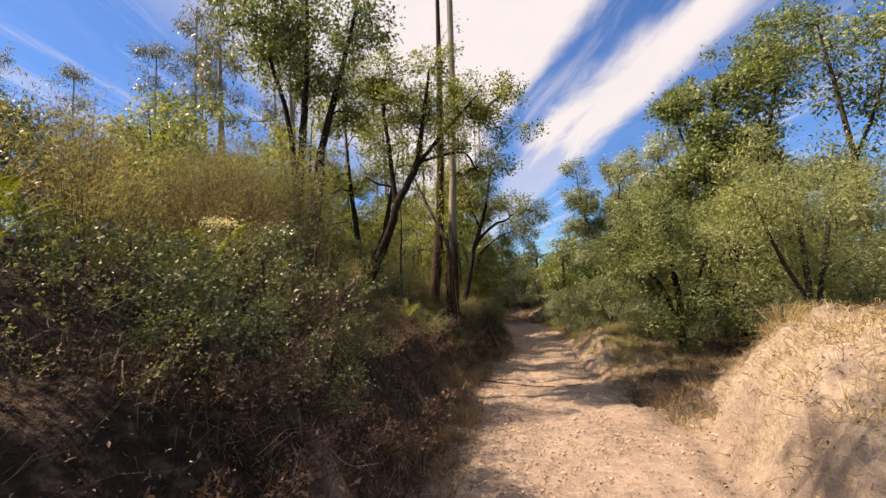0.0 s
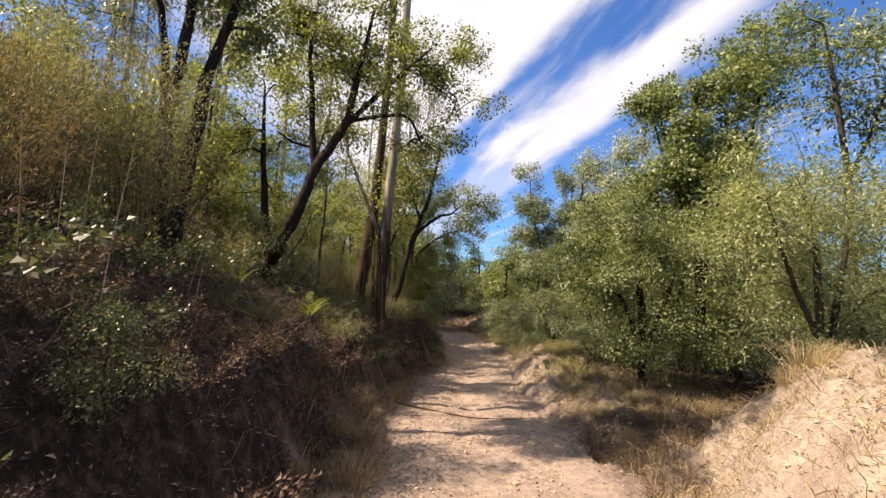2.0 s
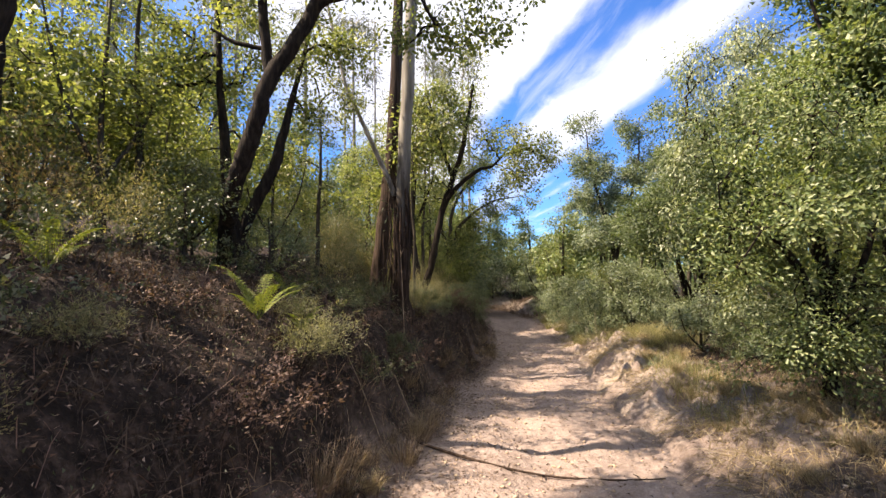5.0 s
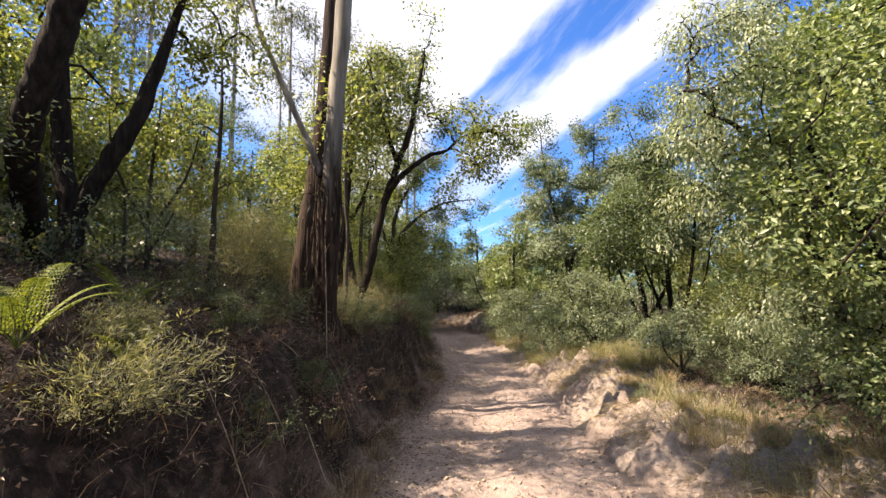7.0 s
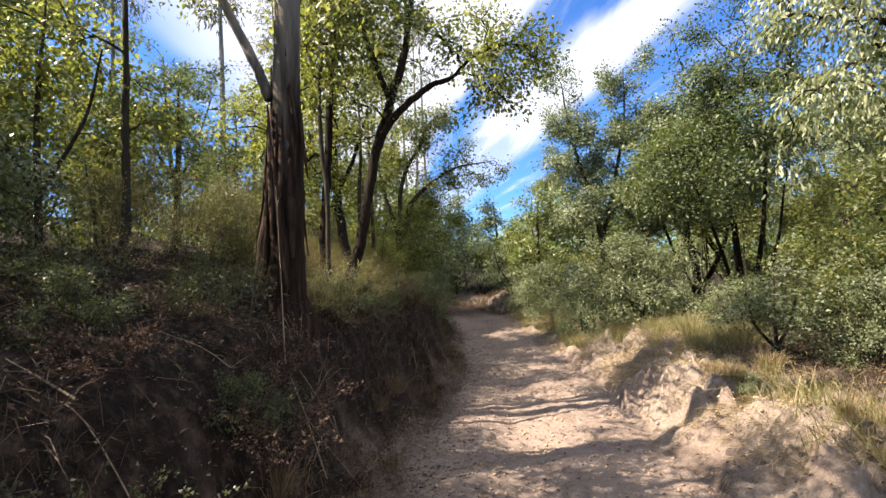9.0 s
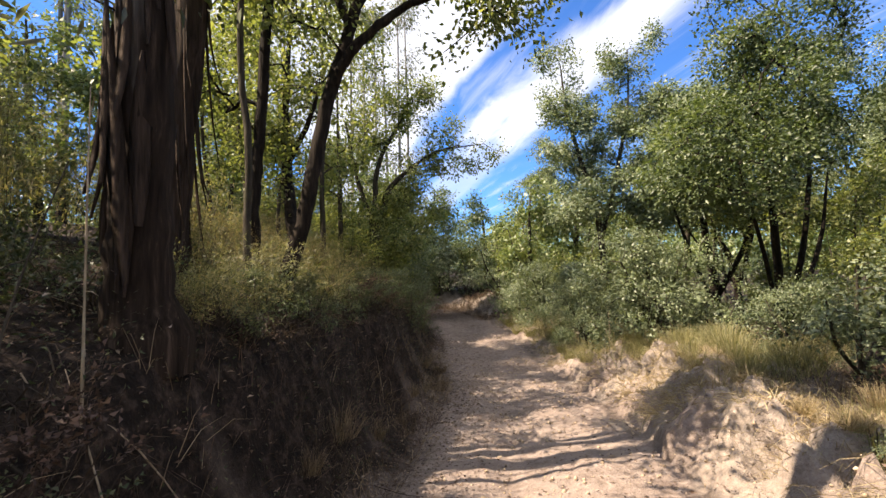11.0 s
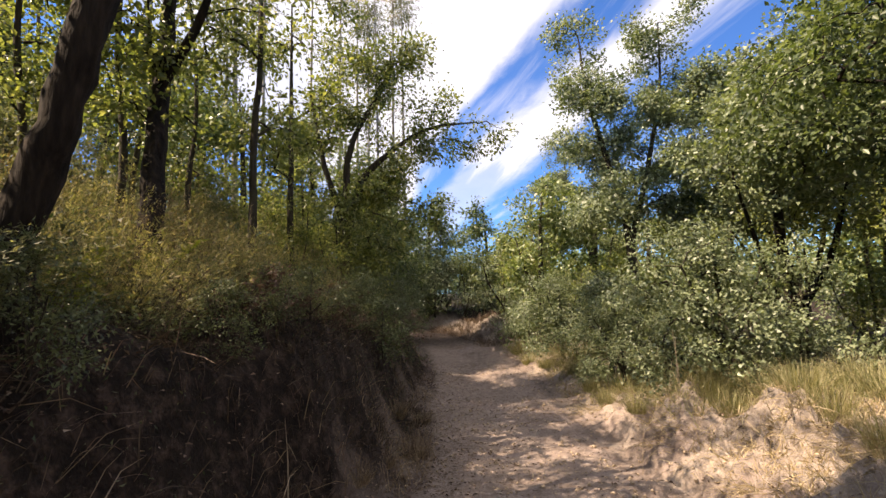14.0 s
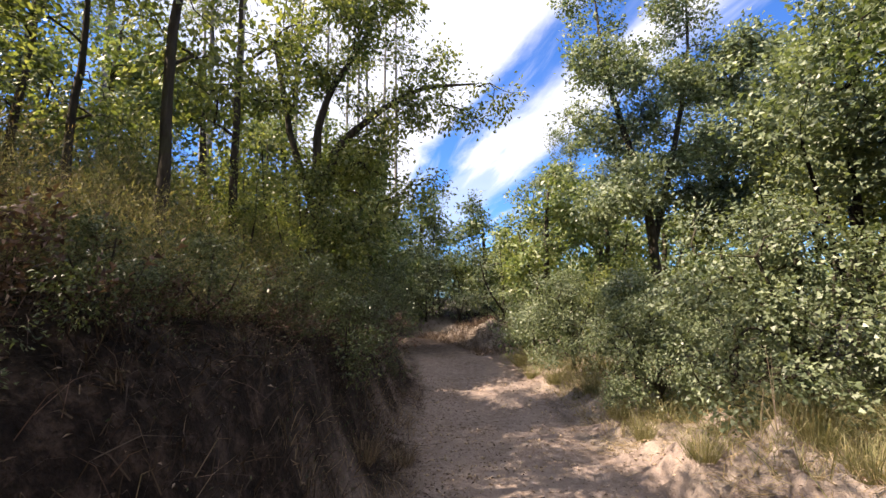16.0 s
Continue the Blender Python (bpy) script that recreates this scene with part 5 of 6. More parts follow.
    copies(shade, [(-0.3, 12.3, 20, 0.2), (0.35, 12.9, 150, 0.2), (0.7, 15.3, 300, 0.28), (0.95, 16.4, 120, 0.26), (1.2, 17.6, 200, 0.26), (1.6, 19.2, 330, 0.28), (1.45, 18.4, 60, 0.24), (-1.35, 2.7, 20, 0.34), (-1.0, 3.5, 140, 0.3), (-1.6, 4.2, 220, 0.4), (-0.95, 4.8, 300, 0.28)])
    rows = [r for r in rows if not 9.3 < r[1] < 11.2 and not 14.0 < r[1] < 16.0]
    copies(shade, rows[::2])
    copies(bush, rows[1::2])
    copies(shade, [(-4.6, 11.9, 150, 0.8), (-5.4, 13.0, 240, 0.9), (-5.8, 9.8, 10, 0.9)])
    copies(shade, [(float(track_x(y)) - 1.3 - rng.uniform(0.45, 0.9), y, rng.uniform(0, 360), rng.uniform(0.3, 0.5)) for y in np.arange(20.6, 29, 0.8)])
    copies(shade, [(-4.9, 4.3, 40, 0.7), (-5.0, 5.2, 200, 0.7)])
    copies(bush, [(4.6, 34.0, 20, 1.4), (5.8, 33.6, 80, 1.2), (7.2, 33.0, 140, 1.2), (7.5, 29.8, 200, 1.1), (3.6, 33.9, 260, 1.4), (2.6, 33.8, 320, 1.5), (5.2, 34.8, 10, 1.5), (4.0, 35.0, 70, 1.7), (2.9, 35.2, 130, 1.8), (6.9, 31.4, 190, 1.6), (6.7, 28.4, 240, 1.0), (6.5, 27.4, 300, 0.9), (2.9, 28.6, 40, 0.9), (3.1, 29.8, 100, 0.9), (2.4, 31.2, 160, 1.3), (1.6, 32.4, 220, 1.5)])
    cane = shoots("bramble", "bramble canes with small dark leaves on the bank", "shrub", 48, -1.6, 3.4, 0.9, 0.8, 0.75, 26, BRAMBLE, 0.02, "brambles on the bank", (0.2, 0), 70, 0.6, 0.05, STRIP_BARK)
    spray = shoots("bramble", "arching bramble spray with pale leaves over the bank", "shrub", 52, -1.75, 2.6, 0.9, 0.7, 0.75, 18, PALE_BRAMBLE, 0.011, "brambles on the bank", (0.25, -0.1), 60, 0.62, 0.03)
    copies(spray, [(-2.1, 2.2, 40, 1.0), (-2.0, 3.4, 330, 0.9), (-1.55, 1.9, 20, 0.8), (-2.7, 4.0, 10, 0.8)])
    rows = []
    for y in np.arange(1.6, 27, 0.75):
        rows.append((float(track_x(y)) - 1.45 - rng.uniform(1.3, 2.4), y, rng.uniform(-60, 60), rng.uniform(0.5, 0.9)))
    copies(cane, [r for r in rows if not 9.5 < r[1] < 11.0])
    rows = [(float(track_x(y)) - float(np.interp(y, HALF_Y, HALF_W)) - rng.uniform(0.35, 1.1), y, rng.uniform(-60, 60), rng.uniform(0.4, 0.6)) for y in np.arange(11.4, 27, 1.5)]
    copies(cane, [r for r in rows if not 14.0 < r[1] < 19.5])
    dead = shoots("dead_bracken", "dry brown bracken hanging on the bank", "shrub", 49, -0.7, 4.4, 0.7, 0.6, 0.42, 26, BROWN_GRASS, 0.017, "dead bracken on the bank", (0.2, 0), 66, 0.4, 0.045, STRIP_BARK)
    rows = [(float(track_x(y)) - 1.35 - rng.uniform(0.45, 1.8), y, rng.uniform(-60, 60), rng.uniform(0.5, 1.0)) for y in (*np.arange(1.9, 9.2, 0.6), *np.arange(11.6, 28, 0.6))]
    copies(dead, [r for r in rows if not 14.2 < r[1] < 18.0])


build_understorey()


def build_far_woods():
    """Woods on the slopes all round, beyond the single trees: one joined mass of leaf clumps."""
    rng = np.random.default_rng(51)
    pos, size = [], []
    for k in range(400):
        a = rng.uniform(-1.45, 1.45) if k < 300 else rng.random() * 6.283
        r = 30 + 55 * rng.random()
        x, y = 3 + r * math.sin(a), 16 + r * math.cos(a)
        if 24 < y and -4 < x < 10:
            y += 22
        z = ground_at(x, y)
        tall = 5 + 5 * rng.random() if x < 2 else 3.5 + 2.5 * rng.random()
        n = 330 if k < 300 else 90
        u = rng.normal(size=(n, 3))
        u = unit(u) * (0.55 + 0.5 * rng.random((n, 1)))
        pos.append(np.array([x, y, z + tall * 0.55]) + u * np.array([tall * 0.38, tall * 0.38, tall * 0.5]))
        size.append(np.full(n, 0.42 + 0.15 * rng.random()))
    P, S = np.concatenate(pos), np.concatenate(size)
    v, f = blades(rng, P, rng.normal(size=P.shape), S * (0.6 + 0.8 * rng.random(len(P))), S * 0.6, 0.2, 0.5, True)
    tagged(new("far_woods", mesh_from("far_woods", v, f, OAK_LEAF)), "dense green woods on the slopes around", "woods", kind="stuff")


build_far_woods()


# ---------------------------------------------------------------- ground cover
def scatter(rng, n, x0, x1, y0, y1):
    x, y = x0 + (x1 - x0) * rng.random(n), y0 + (y1 - y0) * rng.random(n)
    c, w = track_x(y), np.interp(y, HALF_Y, HALF_W)
    d = x - c + 0.3 * fbm(x * 1.1, y * 1.1, 3)
    return x, y, -d - w, d - w


def put_grass(name, label, seed, x, y, tall, wide, lean, material):
    rng = np.random.default_rng(seed)
    n = len(x)
    pos = np.stack([x, y, height(x, y) - 0.01], -1)
    way = rng.normal(size=(n, 3)) * lean + np.array([0, 0, 1])
    L = tall * (0.4 + 0.9 * rng.random(n))
    v, f = grass_blades(rng, pos, way, L, np.full(n, wide) * (0.6 + 0.8 * rng.random(n)), 0.3 + 0.9 * rng.random(n))
    tagged(new(name, mesh_from(name, v, f, material)), label, "grass", kind="stuff")


def build_cover():
    rng = np.random.default_rng(61)
    # straw on the mound and the right verge
    x, y, l, r = scatter(rng, 170000, 1.5, 9, 1.2, 27)
    thick = fbm(x * 0.9, y * 0.9, 71) + 0.35 * (y < 7.4)
    keep = (r > 0.15) & (r < 3.6) & (rng.random(len(x)) < np.clip(0.5 + 1.7 * thick, 0.05, 1) * np.clip(0.35 + r, 0, 1))
    put_grass("dry_grass", "bleached dry grass lying over the sunny verge", 62, x[keep], y[keep], 0.19, 0.006, 0.8, STRAW)
    own = np.random.default_rng(75)
    x, y, l, r = scatter(own, 66000, 3.0, 8.0, 9.3, 22)
    keep = (r > 0.35) & (r < 2.4) & (own.random(len(x)) < np.clip(0.5 + 2.2 * fbm(x * 1.3, y * 1.3, 76), 0.05, 1) * np.clip(r * 1.2 - 0.2, 0.1, 1))
    put_grass("ledge_grass", "short faded grass over the washed-out ledge", 76, x[keep], y[keep], 0.15, 0.006, 0.9, STRAW)
    x, y, l, r = scatter(own, 46000, 3.0, 8.5, 10.0, 20)
    keep = (r > 1.5) & (r < 3.6) & (own.random(len(x)) < np.clip(0.35 + 2.0 * fbm(x * 1.1, y * 1.1, 82), 0.05, 1) * np.clip(r - 0.3, 0.1, 1))
    put_grass("verge_grass", "thin brown grass under the trees by the ledge", 83, x[keep], y[keep], 0.26, 0.005, 0.7, BROWN_STRAW)
    # straw that hangs down the face of the ledge
    x, y, l, r = scatter(own, 34000, 3.0, 7.0, 9.5, 22)
    keep = (r > 0.12) & (r < 1.15) & (own.random(len(x)) < np.clip(0.2 + 2.6 * fbm(x * 1.8, y * 1.8, 78), 0.0, 1))
    x, y = x[keep], y[keep]
    n = len(x)
    way = own.normal(size=(n, 3)) * np.array([0.35, 0.45, 0.25]) + np.array([-0.7, -0.1, 0.1])
    v, f = grass_blades(own, np.stack([x, y, height(x, y) + 0.015], -1), way, 0.12 + 0.22 * own.random(n), np.full(n, 0.0045), 0.5 + 0.8 * own.random(n))
    tagged(new("hanging_grass", mesh_from("hanging_grass", v, f, STRAW)), "dry grass hanging down the face of the ledge", "grass", kind="stuff")
    # grass on the rise where the track bends away
    x, y = 4.2 + 3.8 * own.random(9000), 29.0 + 4.6 * own.random(9000)
    keep = own.random(len(x)) < np.clip(0.45 + 1.5 * fbm(x, y, 79), 0.05, 1) * (np.abs(x - track_x(y)) > 0.75)
    put_grass("bend_grass", "faded grass on the rise at the bend", 80, x[keep], y[keep], 0.34, 0.012, 0.5, BROWN_STRAW)
    # faded brown grass that fills the hollow behind the mound; its dark tone carries some shade
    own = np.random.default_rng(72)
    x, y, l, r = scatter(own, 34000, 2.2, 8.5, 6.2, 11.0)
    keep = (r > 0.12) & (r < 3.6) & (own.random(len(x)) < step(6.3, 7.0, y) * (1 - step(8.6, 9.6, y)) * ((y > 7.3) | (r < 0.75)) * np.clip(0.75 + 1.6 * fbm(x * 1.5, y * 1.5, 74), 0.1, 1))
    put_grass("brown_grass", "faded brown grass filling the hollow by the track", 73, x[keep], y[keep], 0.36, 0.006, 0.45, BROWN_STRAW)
    # longer tussocks of yellow-green grass under the bushes
    x, y, l, r = scatter(rng, 135000, 3.5, 9.5, 8.0, 29)
    patch = fbm(x * 0.8, y * 0.8, 81)
    keep = (r > 0.45) & (r < 1.5 + 1.4 * step(15.0, 17.5, y)) & (rng.random(len(x)) < np.clip(-0.04 + patch * 3.0 + 0.08 * (y > 16), 0, 1) * np.clip(r - 0.1, 0.15, 1))
    put_grass("green_grass", "tussocks of yellow-green grass below the bushes", 63, x[keep], y[keep], 0.46, 0.0055, 0.35, GREEN_GRASS)
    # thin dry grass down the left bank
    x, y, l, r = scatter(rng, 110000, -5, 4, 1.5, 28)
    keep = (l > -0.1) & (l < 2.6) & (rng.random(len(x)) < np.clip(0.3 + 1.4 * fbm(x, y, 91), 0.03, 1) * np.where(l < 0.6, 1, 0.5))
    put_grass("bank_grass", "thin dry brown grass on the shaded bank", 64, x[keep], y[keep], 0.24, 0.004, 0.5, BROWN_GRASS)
    # a fringe of longer dry grass along the foot of the bank
    x, y, l, r = scatter(rng, 60000, -1.6, 4, 1.5, 28)
    keep = (l > -0.15) & (l < 0.8) & (rng.random(len(x)) < np.clip(0.25 + 1.9 * fbm(x * 1.6, y * 1.6, 92), 0.0, 1))
    put_grass("fringe_grass", "pale dry grass fringing the foot of the bank", 65, x[keep], y[keep], 0.3, 0.0045, 0.45, FRINGE)
    # clumps of old grass and stems over the bank, their colour lowered for shade
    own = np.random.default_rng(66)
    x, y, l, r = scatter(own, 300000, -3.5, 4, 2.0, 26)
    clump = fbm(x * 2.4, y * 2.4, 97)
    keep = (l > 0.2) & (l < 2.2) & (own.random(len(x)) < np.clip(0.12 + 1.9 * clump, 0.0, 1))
    put_grass("bank_tangle", "tangle of old grass and stems on the bank, darkened for shade", 67, x[keep], y[keep], 0.2, 0.006, 0.6, TANGLE)
    # loose dead stems lying every way on the bank
    x, y, l, r = scatter(rng, 26000, -5, 4, 1.2, 27)
    keep = (l > 0.1) & (l < 3.0) & (rng.random(len(x)) < 0.22)
    x, y = x[keep], y[keep]
    n = len(x)
    pos = np.stack([x, y, height(x, y) + 0.02 + 0.12 * rng.random(n) ** 2], -1)
    way = rng.normal(size=(n, 3)) * np.array([1, 1, 0.35]) + np.array([0.15, 0, 0.15])
    v, f = grass_blades(rng, pos, way, 0.12 + 0.3 * rng.random(n) ** 2, np.full(n, 0.004), 0.15 + 0.5 * rng.random(n))
    tagged(new("dead_stems", mesh_from("dead_stems", v, f, BROWN_GRASS)), "loose dry stems tangled over the bank", "undergrowth", kind="stuff")
    # a tangle of small dark plants over the shaded bank
    x, y, l, r = scatter(rng, 230000, -5, 4, 1.2, 27)
    patch = fbm(x * 0.9, y * 0.9, 95)
    keep = (l > 0.15) & (l < 3.2) & (rng.random(len(x)) < np.clip(0.35 + 1.5 * patch, 0.04, 1))
    x, y, patch = x[keep], y[keep], patch[keep]
    n = len(x)
    up = rng.random(n) ** 1.5 * (0.1 + 0.5 * np.clip(patch + 0.2, 0, 1))
    pos = np.stack([x + up * 0.3 * rng.random(n), y, height(x, y) + up], -1)
    far = step(8.5, 11.0, y)
    L = 0.014 + 0.022 * rng.random(n)
    v, f = blades(rng, pos, rng.normal(size=(n, 3)) + np.array([0.3, 0, 0.2]), L, L * (0.12 + 0.4 * rng.random(n)), 0.2, 0.4, True)
    half = rng.random(n) < 0.35 + 0.45 * far
    for name, label, mat, pick in (("bank_plants", "tangle of small dark-green plants on the shaded bank", BRAMBLE, half), ("bank_debris", "dry brown leaves and stems caught on the bank", LITTER, ~half)):
        m = np.repeat(pick, 3)
        tagged(new(name, mesh_from(name, v[m], np.arange(m.sum()).reshape(-1, 3), mat)), label, "undergrowth", kind="stuff")
    # fallen leaves
    x, y, l, r = scatter(rng, 105000, -4.0, 7.0, 1.5, 27)
    chance = np.where(l > 0, 0.9, np.where(l > -1.2, 0.6 + 0.35 * np.clip(l + 0.9, 0, 1), np.where(r > 0, 0.5, 0.3)))
    keep = rng.random(len(x)) < chance
    x, y = x[keep], y[keep]
    own = np.random.default_rng(84)
    x2, y2, l, r = scatter(own, 44000, -1.0, 4.0, 5.5, 22)
    keep = (l > -0.9) & (l < 0.4) & (own.random(len(x2)) < np.clip(0.9 + l, 0, 1) * np.clip(0.55 + 1.3 * fbm(x2 * 1.2, y2 * 1.2, 85), 0.1, 1))
    x, y = np.concatenate([x, x2[keep]]), np.concatenate([y, y2[keep]])
    n = len(x)
    pos = np.stack([x, y, height(x, y) + 0.008], -1)
    way = rng.normal(size=(n, 3)) * np.array([1, 1, 0.25])
    L = 0.016 + 0.036 * rng.random(n) ** 1.3
    v, f = blades(rng, pos, way, L, L * (0.25 + 0.3 * rng.random(n)), 0.35, 1.2)
    tagged(new("leaf_litter", mesh_from("leaf_litter", v, f, LITTER)), "brown fallen leaves on bank and track", "leaf litter", kind="stuff")


build_cover()


# ---------------------------------------------------------------- small things
def build_ferns():
    """Bracken: arching fronds, each a stalk with paired pinnae that shorten to the tip."""
    rng = np.random.default_rng(66)

    def frond(parent, turn, long, rise):
        n = 17
        t = np.linspace(0, 1, n)
        flat = np.stack([np.cos(turn) * t * long * 0.55, np.sin(turn) * t * long * 0.55, rise * long * (1.5 * t - 0.75 * t * t)], -1)
        v, f = tube(flat, np.linspace(0.005, 0.0012, n), 4)
        stalk = part("frond", mesh_from("frond", v, f, FERN), parent)
        T = unit(np.gradient(flat, axis=0))
        side = unit(np.cross(T, np.array([0, 0, 1.0])))
        pos, way, size = [], [], []
        for k in range(3, n):
            reach = 0.17 * long * (1 - t[k]) ** 0.7 + 0.015
            for sgn in (-1, 1):
                out = unit(side[k] * sgn + T[k] * 0.45 - np.array([0, 0, 0.12]))
                m = 6
                for q in range(m):
                    u = (q + 0.5) / m
                    p = flat[k] + out * reach * u
                    for s2 in (-1, 1):
                        pos.append(p)
                        way.append(unit(T[k] * s2 + out * 0.5))
                        size.append(0.03 * long * (1.2 - u))
        pos, way, size = np.array(pos), np.array(way), np.array(size)
        v, f = blades(rng, pos, way, size * 1.5, size * 0.6, 0.05, 3.0)
        part("pinna_spray", mesh_from("pinna_spray", v, f, FERN), stalk, kind="stuff")

    def fern(x, y, fronds, long):
        top = tagged(new("bracken_fern"), "bright yellow-green bracken fern on the bank", "fern", "ferns on the bank")
        top.location = (x, y, ground_at(x, y))
        for k in range(fronds):
            frond(top, 6.283 * k / fronds + rng.uniform(-0.4, 0.4), long * rng.uniform(0.75, 1.1), rng.uniform(0.5, 1.0))
        return top
    a = fern(-0.84, 10.38, 9, 0.72)
    b = fern(-1.5, 8.6, 6, 0.5)
    copies(a, [(-0.9, 11.6, 60, 0.7), (-2.6, 5.6, 130, 1.1), (-2.2, 4.2, 200, 1.1), (-2.9, 2.9, 20, 1.2), (-3.4, 4.0, 80, 1.3), (0.9, 19.0, 30, 0.7), (0.55, 17.3, 140, 0.8), (0.62, 18.2, 250, 0.9), (1.35, 20.4, 10, 0.8), (-0.55, 10.9, 300, 0.6)])
    copies(b, [(-2.0, 6.4, 40, 1.2), (-3.2, 6.1, 110, 1.3), (-0.5, 12.8, 160, 0.8), (1.4, 21.8, 70, 0.9)])


build_ferns()


def build_stones():
    rng = np.random.default_rng(67)
    kinds = []
    for k in range(4):
        bm = bmesh.new()
        bmesh.ops.create_icosphere(bm, subdivisions=1, radius=1.0)
        for v in bm.verts:
            v.co *= 0.75 + 0.45 * rng.random()
            v.co.z *= 0.55
        me = bpy.data.meshes.new("stone")
        bm.to_mesh(me)
        bm.free()
        me.materials.append(STONE)
        kinds.append(me)
    x, y, l, r = scatter(rng, 900, 0, 7, 2, 26)
    keep = np.where((l < 0) & (r < 1.3) & (np.abs(y - 13) < 12))[0][:150]
    for k in keep:
        s = 0.012 + 0.035 * rng.random() ** 2.5
        ob = tagged(new("stone", kinds[k % 4]), "small buff stone lying on the track", "stone", "stones on the track")
        ob.location, ob.scale, ob.rotation_euler = (x[k], y[k], ground_at(x[k], y[k]) + s * 0.2), (s, s * rng.uniform(0.6, 1), s), (0, 0, rng.random() * 6)


build_stones()


def build_pebbles():
    """Gravel and crumbs of earth too small to count, on the track and its right edge."""
    rng = np.random.default_rng(70)
    x, y, l, r = scatter(rng, 21000, 0, 7, 1.8, 27)
    keep = (l < 0.05) & (r < 1.2) & (rng.random(len(x)) < np.clip(0.45 + 1.6 * fbm(x * 1.4, y * 1.4, 73), 0.05, 1))
    x, y = x[keep], y[keep]
    n = len(x)
    s = (0.006 + 0.022 * rng.random(n) ** 3)[:, None, None]
    octa = np.array([(1, 0, 0), (0, 1, 0), (-1, 0, 0), (0, -1, 0), (0, 0, 0.7), (0, 0, -0.7)], float)
    shape = octa[None] * (0.6 + 0.8 * rng.random((n, 6, 1))) + rng.normal(size=(n, 6, 3)) * 0.15
    base = np.stack([x, y, height(x, y) + 0.25 * s[:, 0, 0]], -1)
    V = (base[:, None] + shape * s).reshape(-1, 3)
    tri = np.array([(0, 1, 4), (1, 2, 4), (2, 3, 4), (3, 0, 4), (1, 0, 5), (2, 1, 5), (3, 2, 5), (0, 3, 5)])
    F = (np.arange(n)[:, None, None] * 6 + tri[None]).reshape(-1, 3)
    tagged(new("gravel", mesh_from("gravel", V, F, STONE)), "small gravel and crumbs of dry earth on the track", "gravel", kind="stuff")


build_pebbles()


def twig(name, label, points, thick, side_twigs=0, seed=0, category="twig", bark=TWIG):
    """A dry stick or stalk along points, with a few side twigs."""
    rng = np.random.default_rng(seed)
    line = bowed([(*p, thick) for p in points], 4)[:, :3]
    base = line[0]
    pieces = [tube(line - base, np.linspace(thick, thick * 0.35, len(line)), 6, rng, 0.08)]
    for k in range(side_twigs):
        i = rng.integers(2, len(line) - 1)
        out = unit(rng.normal(size=3)) * (0.06 + 0.14 * rng.random())
        p = line[i] - base
        pieces.append(tube(np.array([p, p + out * 0.5 + [0, 0, 0.01], p + out]), np.array([0.5, 0.35, 0.15]) * thick, 4))
    v, f = joined(pieces)
    ob = tagged(new(name, mesh_from(name, v, f, bark, smooth=True)), label, category)
    ob.location = base
    return ob


def lying(rows, lift=0.012):
    return [(x, y, ground_at(x, y) + lift) for x, y in rows]


